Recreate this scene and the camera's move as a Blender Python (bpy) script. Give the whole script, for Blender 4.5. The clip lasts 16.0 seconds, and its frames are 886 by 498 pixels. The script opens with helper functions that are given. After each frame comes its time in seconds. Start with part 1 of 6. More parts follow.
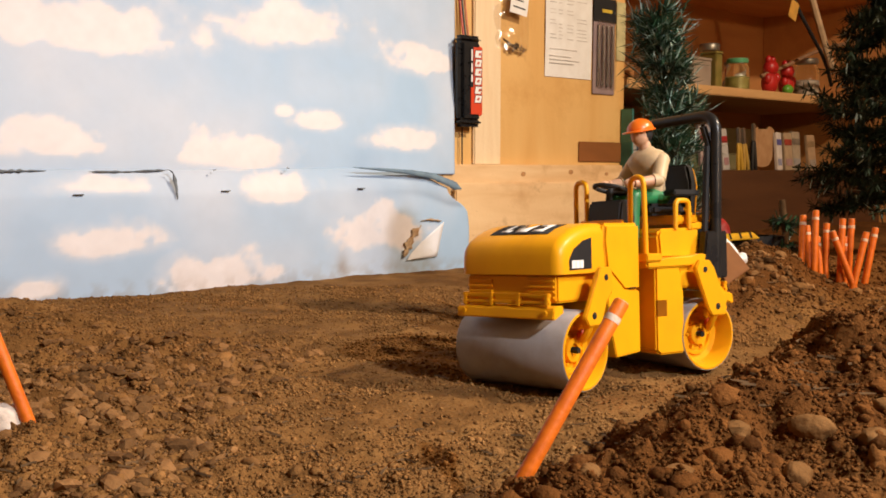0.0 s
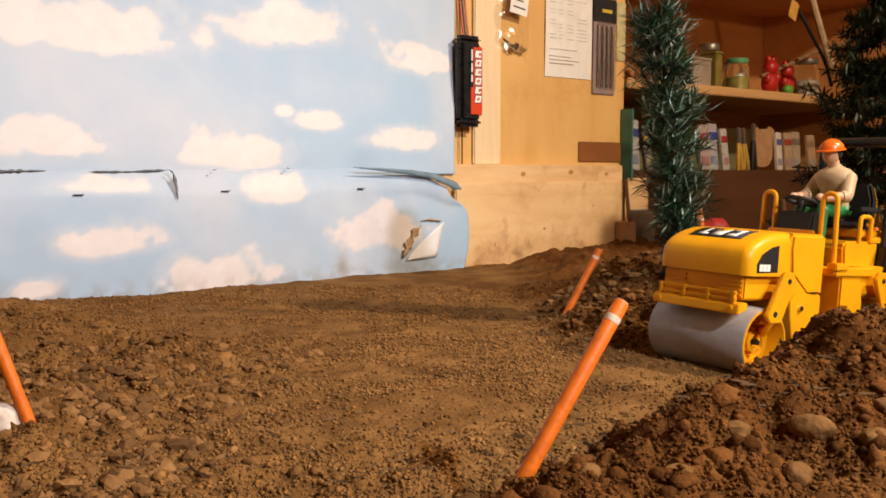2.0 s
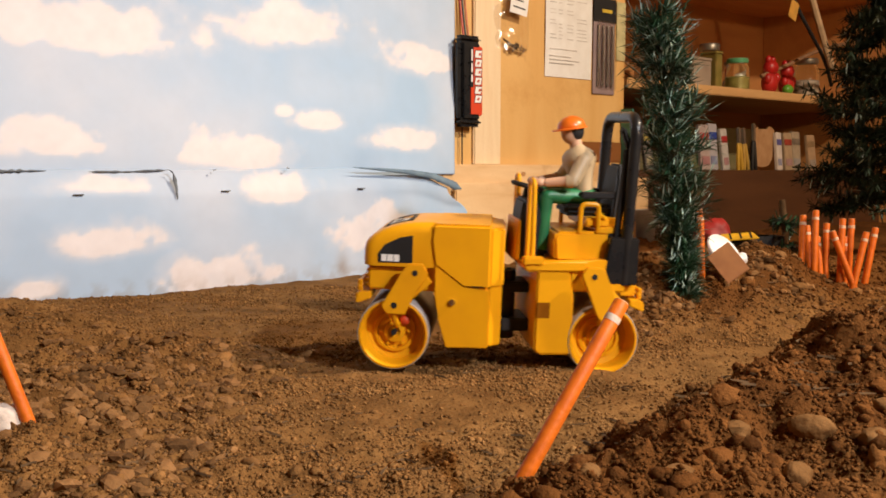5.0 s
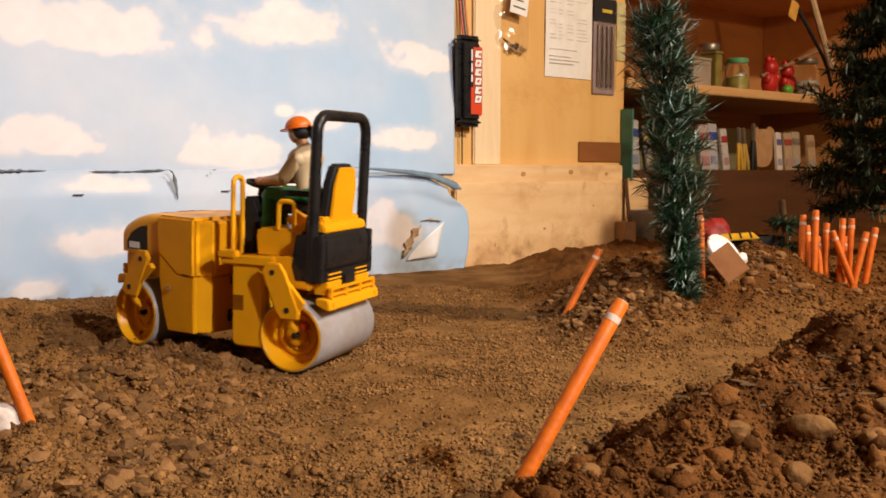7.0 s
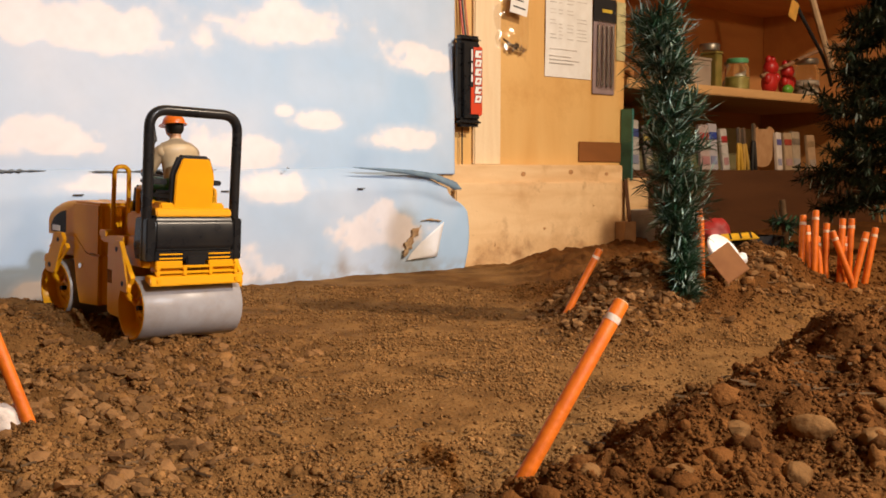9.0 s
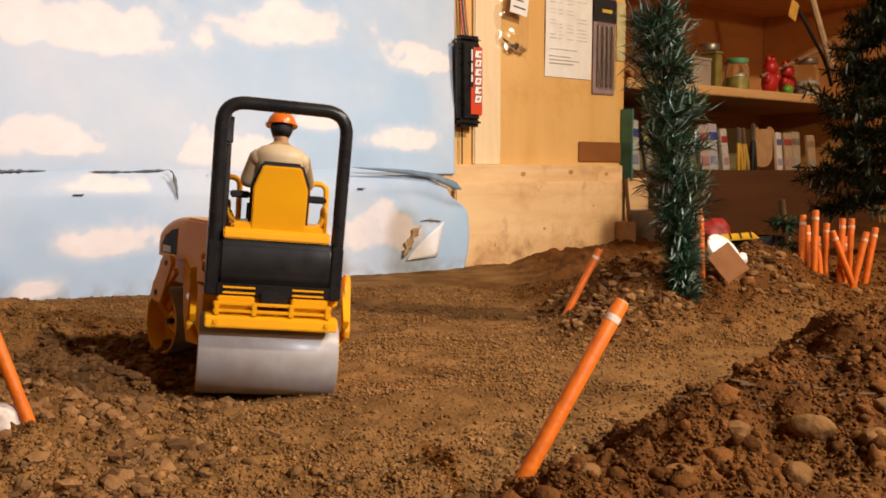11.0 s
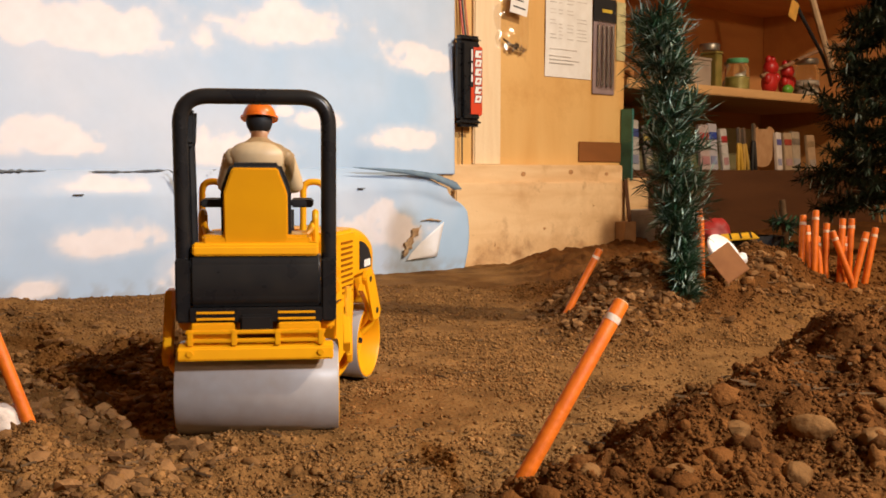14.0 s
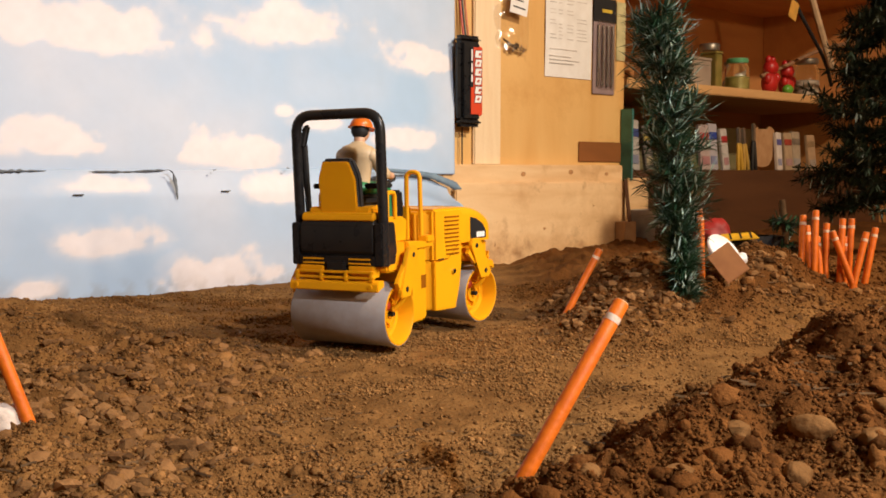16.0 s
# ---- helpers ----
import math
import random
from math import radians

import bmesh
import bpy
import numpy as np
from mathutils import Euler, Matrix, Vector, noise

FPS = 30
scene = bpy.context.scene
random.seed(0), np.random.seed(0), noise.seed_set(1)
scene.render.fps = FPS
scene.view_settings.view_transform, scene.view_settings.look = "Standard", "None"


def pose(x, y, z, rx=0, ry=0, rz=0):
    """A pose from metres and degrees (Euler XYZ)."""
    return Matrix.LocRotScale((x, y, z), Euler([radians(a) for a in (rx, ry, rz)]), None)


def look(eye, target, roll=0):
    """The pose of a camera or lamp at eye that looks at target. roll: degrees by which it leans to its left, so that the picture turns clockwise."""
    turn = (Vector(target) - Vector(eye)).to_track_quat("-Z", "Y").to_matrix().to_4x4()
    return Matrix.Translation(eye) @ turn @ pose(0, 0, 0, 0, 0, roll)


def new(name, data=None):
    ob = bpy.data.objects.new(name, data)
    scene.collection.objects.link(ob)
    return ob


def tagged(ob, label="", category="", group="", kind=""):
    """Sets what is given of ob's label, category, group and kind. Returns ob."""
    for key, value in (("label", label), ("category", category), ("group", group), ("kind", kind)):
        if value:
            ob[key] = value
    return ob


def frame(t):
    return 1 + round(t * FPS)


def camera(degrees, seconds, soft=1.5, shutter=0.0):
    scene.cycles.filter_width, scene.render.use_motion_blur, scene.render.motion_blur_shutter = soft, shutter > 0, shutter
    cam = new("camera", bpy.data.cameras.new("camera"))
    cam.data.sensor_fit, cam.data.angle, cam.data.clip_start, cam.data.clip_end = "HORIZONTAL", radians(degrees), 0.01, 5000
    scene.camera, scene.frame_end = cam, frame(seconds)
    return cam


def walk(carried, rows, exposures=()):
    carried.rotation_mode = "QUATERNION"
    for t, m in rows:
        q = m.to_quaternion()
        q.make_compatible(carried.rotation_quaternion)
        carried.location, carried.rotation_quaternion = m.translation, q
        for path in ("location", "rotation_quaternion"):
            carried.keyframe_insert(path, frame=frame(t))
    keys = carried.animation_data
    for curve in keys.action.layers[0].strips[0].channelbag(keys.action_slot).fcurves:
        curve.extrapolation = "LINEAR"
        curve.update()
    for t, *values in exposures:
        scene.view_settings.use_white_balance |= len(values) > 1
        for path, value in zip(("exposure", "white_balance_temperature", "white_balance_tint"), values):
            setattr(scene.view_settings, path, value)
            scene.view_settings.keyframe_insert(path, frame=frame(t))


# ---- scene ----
cam = camera(50.47, 16.0, soft=1.7, shutter=0.4)
EYE = (0.0, 0.0, 0.1546)
STAND = pose(*EYE, 90 - 4.721, 0, 0)
walk(cam, [(0.0, STAND), (16.0, STAND)])

# ---- world and lamps ----
world = bpy.data.worlds.new("workshop_air")
scene.world = world
world.use_nodes = True
world.node_tree.nodes["Background"].inputs["Color"].default_value = (1.0, 0.72, 0.46, 1)
world.node_tree.nodes["Background"].inputs["Strength"].default_value = 0.25
scene.view_settings.exposure = 0.0


def lamp(name, kind, eye, target, watts, colour, size):
    data = bpy.data.lights.new(name, kind)
    data.energy, data.color = watts, colour
    if kind == "AREA":
        data.shape, data.size = "DISK", size
    else:
        data.shadow_soft_size = size
    ob = new(name, data)
    ob.matrix_world = look(eye, target)
    return ob


# warm ceiling lamp, high and straight across from the tracks
lamp("ceiling_lamp", "AREA", (1.36, 0.42, 1.32), (0.0, 0.95, 0.0), 38, (1.0, 0.80, 0.60), 0.06)
# whiter clamp lamp, lower, behind the camera
clamp = lamp("clamp_lamp", "SPOT", (0.88, -0.36, 0.90), (-0.50, 1.02, 0.12), 92, (0.935, 0.95, 1.0), 0.018)
clamp.data.spot_size, clamp.data.spot_blend = radians(62), 0.85
# added warm fill aimed at the niche to brighten it, no known lamp
lamp("warm_bulb", "AREA", (1.45, -0.90, 0.80), (0.80, 2.1, 0.3), 14.0, (1.0, 0.62, 0.33), 0.12)


# ---- materials ----
def material(name, colour, rough=0.5, metal=0.0, second=None, scale=40.0, detail=6.0, amount=0.35, bump=0.0, bump_scale=300.0, coat=0.0):
    m = bpy.data.materials.new(name)
    m.use_nodes = True
    nt = m.node_tree
    b = nt.nodes["Principled BSDF"]
    b.inputs["Metallic"].default_value = metal
    b.inputs["Coat Weight"].default_value = coat
    tc = nt.nodes.new("ShaderNodeTexCoord")
    n1 = nt.nodes.new("ShaderNodeTexNoise")
    n1.inputs["Scale"].default_value, n1.inputs["Detail"].default_value = scale, detail
    nt.links.new(tc.outputs["Object"], n1.inputs["Vector"])
    mix = nt.nodes.new("ShaderNodeMix")
    mix.data_type = "RGBA"
    s = second or tuple(c * (1 - amount) for c in colour)
    mix.inputs["A"].default_value, mix.inputs["B"].default_value = (*colour, 1), (*s, 1)
    ramp = nt.nodes.new("ShaderNodeMapRange")
    ramp.inputs["From Min"].default_value, ramp.inputs["From Max"].default_value = 0.35, 0.7
    nt.links.new(n1.outputs["Fac"], ramp.inputs["Value"])
    nt.links.new(ramp.outputs["Result"], mix.inputs["Factor"])
    nt.links.new(mix.outputs["Result"], b.inputs["Base Color"])
    rr = nt.nodes.new("ShaderNodeMapRange")
    rr.inputs["To Min"].default_value, rr.inputs["To Max"].default_value = max(0.03, rough - 0.08), min(1, rough + 0.1)
    nt.links.new(n1.outputs["Fac"], rr.inputs["Value"])
    nt.links.new(rr.outputs["Result"], b.inputs["Roughness"])
    if bump:
        n2 = nt.nodes.new("ShaderNodeTexNoise")
        n2.inputs["Scale"].default_value, n2.inputs["Detail"].default_value = bump_scale, 5
        nt.links.new(tc.outputs["Object"], n2.inputs["Vector"])
        bp = nt.nodes.new("ShaderNodeBump")
        bp.inputs["Strength"].default_value, bp.inputs["Distance"].default_value = bump, 0.002
        nt.links.new(n2.outputs["Fac"], bp.inputs["Height"])
        nt.links.new(bp.outputs["Normal"], b.inputs["Normal"])
    return m


def wood(name, light, dark, along, rough=0.6, stretch=14.0, scale=9.0):
    """Sawn wood, its grain along the object's axis given (0, 1 or 2)."""
    m = material(name, light, rough, 0, dark, 3.0, 4, bump=0.15, bump_scale=180)
    nt = m.node_tree
    tc = nt.nodes["Texture Coordinate"]
    mp = nt.nodes.new("ShaderNodeMapping")
    s = [stretch] * 3
    s[along] = 1.0
    mp.inputs["Scale"].default_value = s
    n = nt.nodes.new("ShaderNodeTexNoise")
    n.inputs["Scale"].default_value, n.inputs["Detail"].default_value, n.inputs["Distortion"].default_value = scale, 8, 0.6
    nt.links.new(tc.outputs["Object"], mp.inputs["Vector"])
    nt.links.new(mp.outputs["Vector"], n.inputs["Vector"])
    r = nt.nodes.new("ShaderNodeValToRGB")
    r.color_ramp.elements[0].position, r.color_ramp.elements[1].position = 0.35, 0.72
    r.color_ramp.elements[0].color, r.color_ramp.elements[1].color = (*light, 1), (*dark, 1)
    nt.links.new(n.outputs["Fac"], r.inputs["Fac"])
    old = nt.nodes["Mix"]
    blend = nt.nodes.new("ShaderNodeMix")
    blend.data_type = "RGBA"
    blend.inputs["Factor"].default_value = 0.65
    nt.links.new(old.outputs["Result"], blend.inputs["A"])
    nt.links.new(r.outputs["Color"], blend.inputs["B"])
    nt.links.new(blend.outputs["Result"], nt.nodes["Principled BSDF"].inputs["Base Color"])
    return m


YELLOW = material("yellow_plastic", (0.78, 0.355, 0.006), 0.36, 0, (0.70, 0.305, 0.006), 30, 3)
YELLOW.node_tree.nodes["Principled BSDF"].inputs["Specular IOR Level"].default_value = 0.22
BLACK = material("black_plastic", (0.012, 0.012, 0.013), 0.28, 0, (0.02, 0.018, 0.016), 60, 4)
MATT_BLACK = material("matt_black", (0.018, 0.017, 0.017), 0.6)
DRUM = material("grey_plastic", (0.335, 0.320, 0.325), 0.34, 0, (0.30, 0.280, 0.275), 120, 8)
DRUM.node_tree.nodes["Principled BSDF"].inputs["Specular IOR Level"].default_value = 0.3
HUB_ORANGE = material("hub_red", (0.55, 0.06, 0.015), 0.45)
for _m in (BLACK, MATT_BLACK):
    _m.node_tree.nodes["Principled BSDF"].inputs["Specular IOR Level"].default_value = 0.28
DARK_GREY = material("dark_grey", (0.09, 0.09, 0.1), 0.5)
CHROME = material("chrome", (0.7, 0.7, 0.7), 0.2, 1.0)
WHITE = material("white_print", (0.8, 0.79, 0.76), 0.5, 0, (0.72, 0.7, 0.66), 50)
ORANGE = material("orange_paint", (0.68, 0.150, 0.008), 0.5, 0, (0.50, 0.100, 0.007), 90, 6, bump=0.2, bump_scale=400)
ORANGE.node_tree.nodes["Principled BSDF"].inputs["Specular IOR Level"].default_value = 0.25
HELMET = material("orange_plastic", (0.85, 0.17, 0.012), 0.3)
SHIRT = material("tan_plastic", (0.55, 0.41, 0.24), 0.5, 0, (0.46, 0.33, 0.18), 60)
TROUSERS = material("green_plastic", (0.02, 0.20, 0.07), 0.45)
SKIN = material("beige_plastic", (0.62, 0.36, 0.22), 0.5)
SOIL = material("soil", (0.262, 0.134, 0.044), 0.95, 0, (0.122, 0.059, 0.018), 22, 10, bump=1.0, bump_scale=330)
CLOD = material("clods", (0.265, 0.135, 0.046), 0.95, 0, (0.130, 0.064, 0.021), 60, 6, bump=0.7, bump_scale=500)
STONE = material("stone", (0.215, 0.108, 0.038), 0.9, 0, (0.12, 0.056, 0.018), 45, 7, bump=0.5, bump_scale=350)
TWIG = material("twig", (0.13, 0.075, 0.035), 0.9, 0, (0.05, 0.03, 0.016), 60)
def darken_banks(m):
    """Multiply the base colour darker and redder where the banks are marked."""
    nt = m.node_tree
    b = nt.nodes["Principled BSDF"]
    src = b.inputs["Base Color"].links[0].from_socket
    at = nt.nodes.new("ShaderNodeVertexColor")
    at.layer_name = "bank_tone"
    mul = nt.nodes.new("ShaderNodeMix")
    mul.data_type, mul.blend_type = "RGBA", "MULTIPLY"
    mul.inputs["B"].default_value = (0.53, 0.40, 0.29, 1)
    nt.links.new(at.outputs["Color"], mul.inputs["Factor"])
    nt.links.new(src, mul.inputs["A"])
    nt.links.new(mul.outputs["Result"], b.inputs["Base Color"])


darken_banks(SOIL)
darken_banks(CLOD)
for _m in (SOIL, CLOD, STONE, TWIG):
    _m.node_tree.nodes["Principled BSDF"].inputs["Specular IOR Level"].default_value = 0.08
PLY = wood("plywood", (0.72, 0.455, 0.17), (0.62, 0.345, 0.105), 2, 0.45, 7, 3)
STRIP = wood("pale_strip", (0.80, 0.63, 0.40), (0.70, 0.50, 0.28), 2, 0.55, 12, 7)
PLANK = wood("pine_plank", (0.80, 0.57, 0.31), (0.58, 0.34, 0.14), 0, 0.6, 6, 7)


def smudge(m, scale, low, lo=0.52, hi=0.72):
    """Grey-brown handling marks in patches of their own shape."""
    nt = m.node_tree
    b = nt.nodes["Principled BSDF"]
    src = b.inputs["Base Color"].links[0].from_socket
    n = nt.nodes.new("ShaderNodeTexNoise")
    n.inputs["Scale"].default_value, n.inputs["Detail"].default_value, n.inputs["Roughness"].default_value = scale, 9, 0.68
    nt.links.new(nt.nodes["Texture Coordinate"].outputs["Object"], n.inputs["Vector"])
    mr = nt.nodes.new("ShaderNodeMapRange")
    mr.inputs["From Min"].default_value, mr.inputs["From Max"].default_value = lo, hi
    nt.links.new(n.outputs["Fac"], mr.inputs["Value"])
    mix = nt.nodes.new("ShaderNodeMix")
    mix.data_type, mix.blend_type = "RGBA", "MULTIPLY"
    mix.inputs["B"].default_value = (*low, 1)
    nt.links.new(src, mix.inputs["A"])
    nt.links.new(mr.outputs["Result"], mix.inputs["Factor"])
    nt.links.new(mix.outputs["Result"], b.inputs["Base Color"])


smudge(DRUM, 18, (0.86, 0.76, 0.66), 0.40, 0.70)
smudge(PLANK, 11, (0.66, 0.55, 0.43))
smudge(PLY, 9, (0.84, 0.76, 0.66))
smudge(PLANK, 70, (0.55, 0.42, 0.30), 0.66, 0.74)
PLANK_FRONT = wood("stained_pine", (0.80, 0.57, 0.31), (0.62, 0.38, 0.17), 0, 0.6, 6, 5)
smudge(PLANK_FRONT, 13, (0.55, 0.47, 0.41), 0.55, 0.70)
smudge(PLANK_FRONT, 4, (0.78, 0.70, 0.62), 0.50, 0.64)
smudge(PLANK_FRONT, 80, (0.40, 0.30, 0.22), 0.66, 0.72)
SHELF = wood("shelf_board", (0.62, 0.38, 0.16), (0.45, 0.24, 0.09), 0, 0.5, 12, 7)
# dark brown, taken darker still so the colour holds the ledge's shade
BROWN = wood("brown_panel_shaded", (0.090, 0.035, 0.012), (0.055, 0.020, 0.007), 0, 0.5, 8, 5)
NICHE = wood("niche_panel", (0.58, 0.28, 0.09), (0.44, 0.19, 0.06), 0, 0.5, 6, 4)
CARD = material("cardboard", (0.42, 0.24, 0.11), 0.8, 0, (0.33, 0.17, 0.07), 40)
BOUNCE_PAINT = material("bounce_paint", (0.58, 0.50, 0.41), 0.8, 0, (0.51, 0.43, 0.34), 3)


# ---- mesh helpers ----
def mesh_object(name, bm, mats, parent=None, smooth=True):
    bmesh.ops.recalc_face_normals(bm, faces=bm.faces)
    me = bpy.data.meshes.new(name)
    bm.to_mesh(me)
    bm.free()
    for m in mats if isinstance(mats, (list, tuple)) else (mats,):
        me.materials.append(m)
    if smooth:
        me.shade_smooth()
        me.set_sharp_from_angle(angle=radians(38))
    ob = new(name, me)
    ob.parent = parent
    return ob


def part(name, bm, mats, parent, label="", at=None, smooth=True):
    ob = mesh_object(name, bm, mats, parent, smooth)
    if at is not None:
        ob.matrix_basis = at
    if label:
        ob["label"] = label
    return ob


def box(bm, x0, x1, y0, y1, z0, z1, bevel=0.0, m=None, mat=0, segs=2):
    r = bmesh.ops.create_cube(bm, size=1)
    vs = r["verts"]
    bmesh.ops.scale(bm, vec=(x1 - x0, y1 - y0, z1 - z0), verts=vs)
    bmesh.ops.translate(bm, vec=((x0 + x1) / 2, (y0 + y1) / 2, (z0 + z1) / 2), verts=vs)
    fs = list({f for v in vs for f in v.link_faces})
    if bevel:
        r2 = bmesh.ops.bevel(bm, geom=list({e for v in vs for e in v.link_edges}), offset=bevel, segments=segs, affect="EDGES", clamp_overlap=True)
        fs = list({f for v in r2["verts"] for f in v.link_faces} | {f for f in fs if f.is_valid})
        vs = list({v for f in fs for v in f.verts})
    if m is not None:
        bmesh.ops.transform(bm, matrix=m, verts=vs)
    for f in fs:
        f.material_index = mat
    return vs


def prism(bm, outline, x0, x1, bevel=0.0, mat=0, segs=2, m=None):
    """Extrude an outline of (y, z) from x0 to x1."""
    a = [bm.verts.new((x0, y, z)) for y, z in outline]
    b = [bm.verts.new((x1, y, z)) for y, z in outline]
    n = len(outline)
    fs = [bm.faces.new(a), bm.faces.new(b[::-1])]
    fs += [bm.faces.new((a[i], b[i], b[(i + 1) % n], a[(i + 1) % n])) for i in range(n)]
    vs = a + b
    if bevel:
        r2 = bmesh.ops.bevel(bm, geom=list({e for f in fs for e in f.edges}), offset=bevel, segments=segs, affect="EDGES", clamp_overlap=True)
        fs = list({f for v in r2["verts"] for f in v.link_faces} | {f for f in fs if f.is_valid})
        vs = list({v for f in fs for v in f.verts})
    for f in fs:
        f.material_index = mat
    if m is not None:
        bmesh.ops.transform(bm, matrix=m, verts=vs)
    return vs


def lathe(bm, profile, m=None, segs=40, mat=0, cap=True):
    """Turn a profile of (radius, height) about z."""
    rings = []
    made = []
    for r, z in profile:
        rings.append([bm.verts.new((r * math.cos(2 * math.pi * i / segs), r * math.sin(2 * math.pi * i / segs), z)) for i in range(segs)])
        made += rings[-1]
    for a, b in zip(rings, rings[1:]):
        for i in range(segs):
            bm.faces.new((a[i], a[(i + 1) % segs], b[(i + 1) % segs], b[i])).material_index = mat
    if cap:
        for ring in (rings[0], rings[-1]):
            bm.faces.new(ring).material_index = mat
    if m is not None:
        bmesh.ops.transform(bm, matrix=m, verts=made)
    return made


def along(p, q):
    """A matrix that takes the z axis from p towards q."""
    v = Vector(q) - Vector(p)
    return Matrix.Translation(p) @ v.to_track_quat("Z", "Y").to_matrix().to_4x4(), v.length


def rod(bm, p, q, r, segs=12, mat=0, r2=None):
    m, l = along(p, q)
    return lathe(bm, [(r, 0), (r if r2 is None else r2, l)], m, segs, mat)


def tube(bm, points, r, segs=10, mat=0, flat=1.0):
    """A tube along points; flat squeezes it across its local x."""
    pts = [Vector(p) for p in points]
    rings = []
    up = Vector((0, 0, 1))
    side = None
    for i, p in enumerate(pts):
        t = (pts[min(i + 1, len(pts) - 1)] - pts[max(i - 1, 0)]).normalized()
        side = t.cross(up if abs(t.z) < 0.9 else Vector((0, 1, 0))).normalized() if side is None else (side - t * side.dot(t)).normalized()
        nrm = side.cross(t).normalized()
        rings.append([bm.verts.new(p + side * (r * flat * math.cos(2 * math.pi * k / segs)) + nrm * (r * math.sin(2 * math.pi * k / segs))) for k in range(segs)])
    for a, b in zip(rings, rings[1:]):
        for k in range(segs):
            bm.faces.new((a[k], a[(k + 1) % segs], b[(k + 1) % segs], b[k])).material_index = mat
    for ring in (rings[0], rings[-1]):
        bm.faces.new(ring).material_index = mat


def rounded(points, radius, steps=5):
    """The polyline with its inner corners rounded."""
    pts = [Vector(p) for p in points]
    out = [pts[0]]
    for a, b, c in zip(pts, pts[1:], pts[2:]):
        u, v = (a - b).normalized(), (c - b).normalized()
        r = min(radius, (a - b).length * 0.49, (c - b).length * 0.49)
        p, q = b + u * r, b + v * r
        out += [p.lerp(b, k / steps).lerp(b.lerp(q, k / steps), k / steps) for k in range(steps + 1)]
    return out + [pts[-1]]


def blob(bm, c, size, sub=2, mat=0, m=None):
    r = bmesh.ops.create_icosphere(bm, subdivisions=sub, radius=1)
    for v in r["verts"]:
        v.co = Vector((v.co.x * size[0], v.co.y * size[1], v.co.z * size[2]))
    if m is not None:
        bmesh.ops.transform(bm, matrix=m, verts=r["verts"])
    bmesh.ops.translate(bm, vec=c, verts=r["verts"])
    for f in {f for v in r["verts"] for f in v.link_faces}:
        f.material_index = mat
    return r["verts"]


# ---- ground ----
def smooth_step(a, b, t):
    t = np.clip((np.asarray(t, float) - a) / (b - a), 0, 1)
    return t * t * (3 - 2 * t)


GRID = np.random.RandomState(5).rand(257, 257)


def value_noise(x, y):
    xi, yi = np.floor(x).astype(int), np.floor(y).astype(int)
    fx, fy = x - xi, y - yi
    fx, fy = fx * fx * (3 - 2 * fx), fy * fy * (3 - 2 * fy)
    a, b = GRID[xi % 256, yi % 256], GRID[(xi + 1) % 256, yi % 256]
    c, d = GRID[xi % 256, (yi + 1) % 256], GRID[(xi + 1) % 256, (yi + 1) % 256]
    return (a * (1 - fx) + b * fx) * (1 - fy) + (c * (1 - fx) + d * fx) * fy - 0.5


def fbm(x, y, size, octaves):
    total, gain = 0, 1.0
    for k in range(octaves):
        total = total + gain * value_noise(x / size * 2 ** k + 17.3 * k, y / size * 2 ** k + 9.1 * k)
        gain *= 0.55
    return total


def land(x, y):
    """Broad shape of the dirt: the bank beside the camera, the bank with the trees, the loose heap and the rise to the wall."""
    near = 0.068 * smooth_step(-0.32, -0.19, 0.70 * x - 0.717 * y) * smooth_step(0.24, 0.56, y) * (1 - 0.6 * smooth_step(0.75, 1.0, y))
    q = -0.51 * x + 0.86 * y
    far = (0.053 + 0.010 * smooth_step(0.24, 0.34, x)) * (1 - 0.42 * smooth_step(0.37, 0.45, x)) * smooth_step(0.59, 0.74, q) * (1 - 0.7 * smooth_step(0.80, 1.0, q)) * smooth_step(0.09, 0.22, x)
    rise = 0.022 * smooth_step(0.12, 0.30, (x - 0.03) * 0.777 + (y - 1.55) * 0.629)
    heap = 0.035 * np.exp(-((x + 0.44) ** 2 + (y - 0.86) ** 2) / 0.011)
    heap = heap + 0.010 * smooth_step(0.18, 0.34, -x) * smooth_step(0.45, 0.60, y) * (1 - smooth_step(0.74, 0.86, y))
    mound = 0.014 * np.exp(-((x - 0.352) ** 2 + (y - 1.00) ** 2) / 0.0009)
    return np.maximum(np.maximum(near, far), rise) + heap + mound


def loose(x, y):
    """1 where the dirt is loose and lumpy, 0 where it is rolled flat."""
    near = smooth_step(-0.345, -0.27, 0.70 * x - 0.717 * y)
    far = smooth_step(0.575, 0.64, -0.51 * x + 0.86 * y) * smooth_step(0.07, 0.17, x)
    left = smooth_step(0.10, 0.24, -x + 0.10 * (y - 0.5)) * (1 - smooth_step(0.78, 0.95, y + 0.12 * (x + 0.3))) 
    front = 0.65 * (1 - smooth_step(0.46, 0.60, y))
    return np.clip(np.maximum(np.maximum(near, far), np.maximum(left, front)), 0, 1)


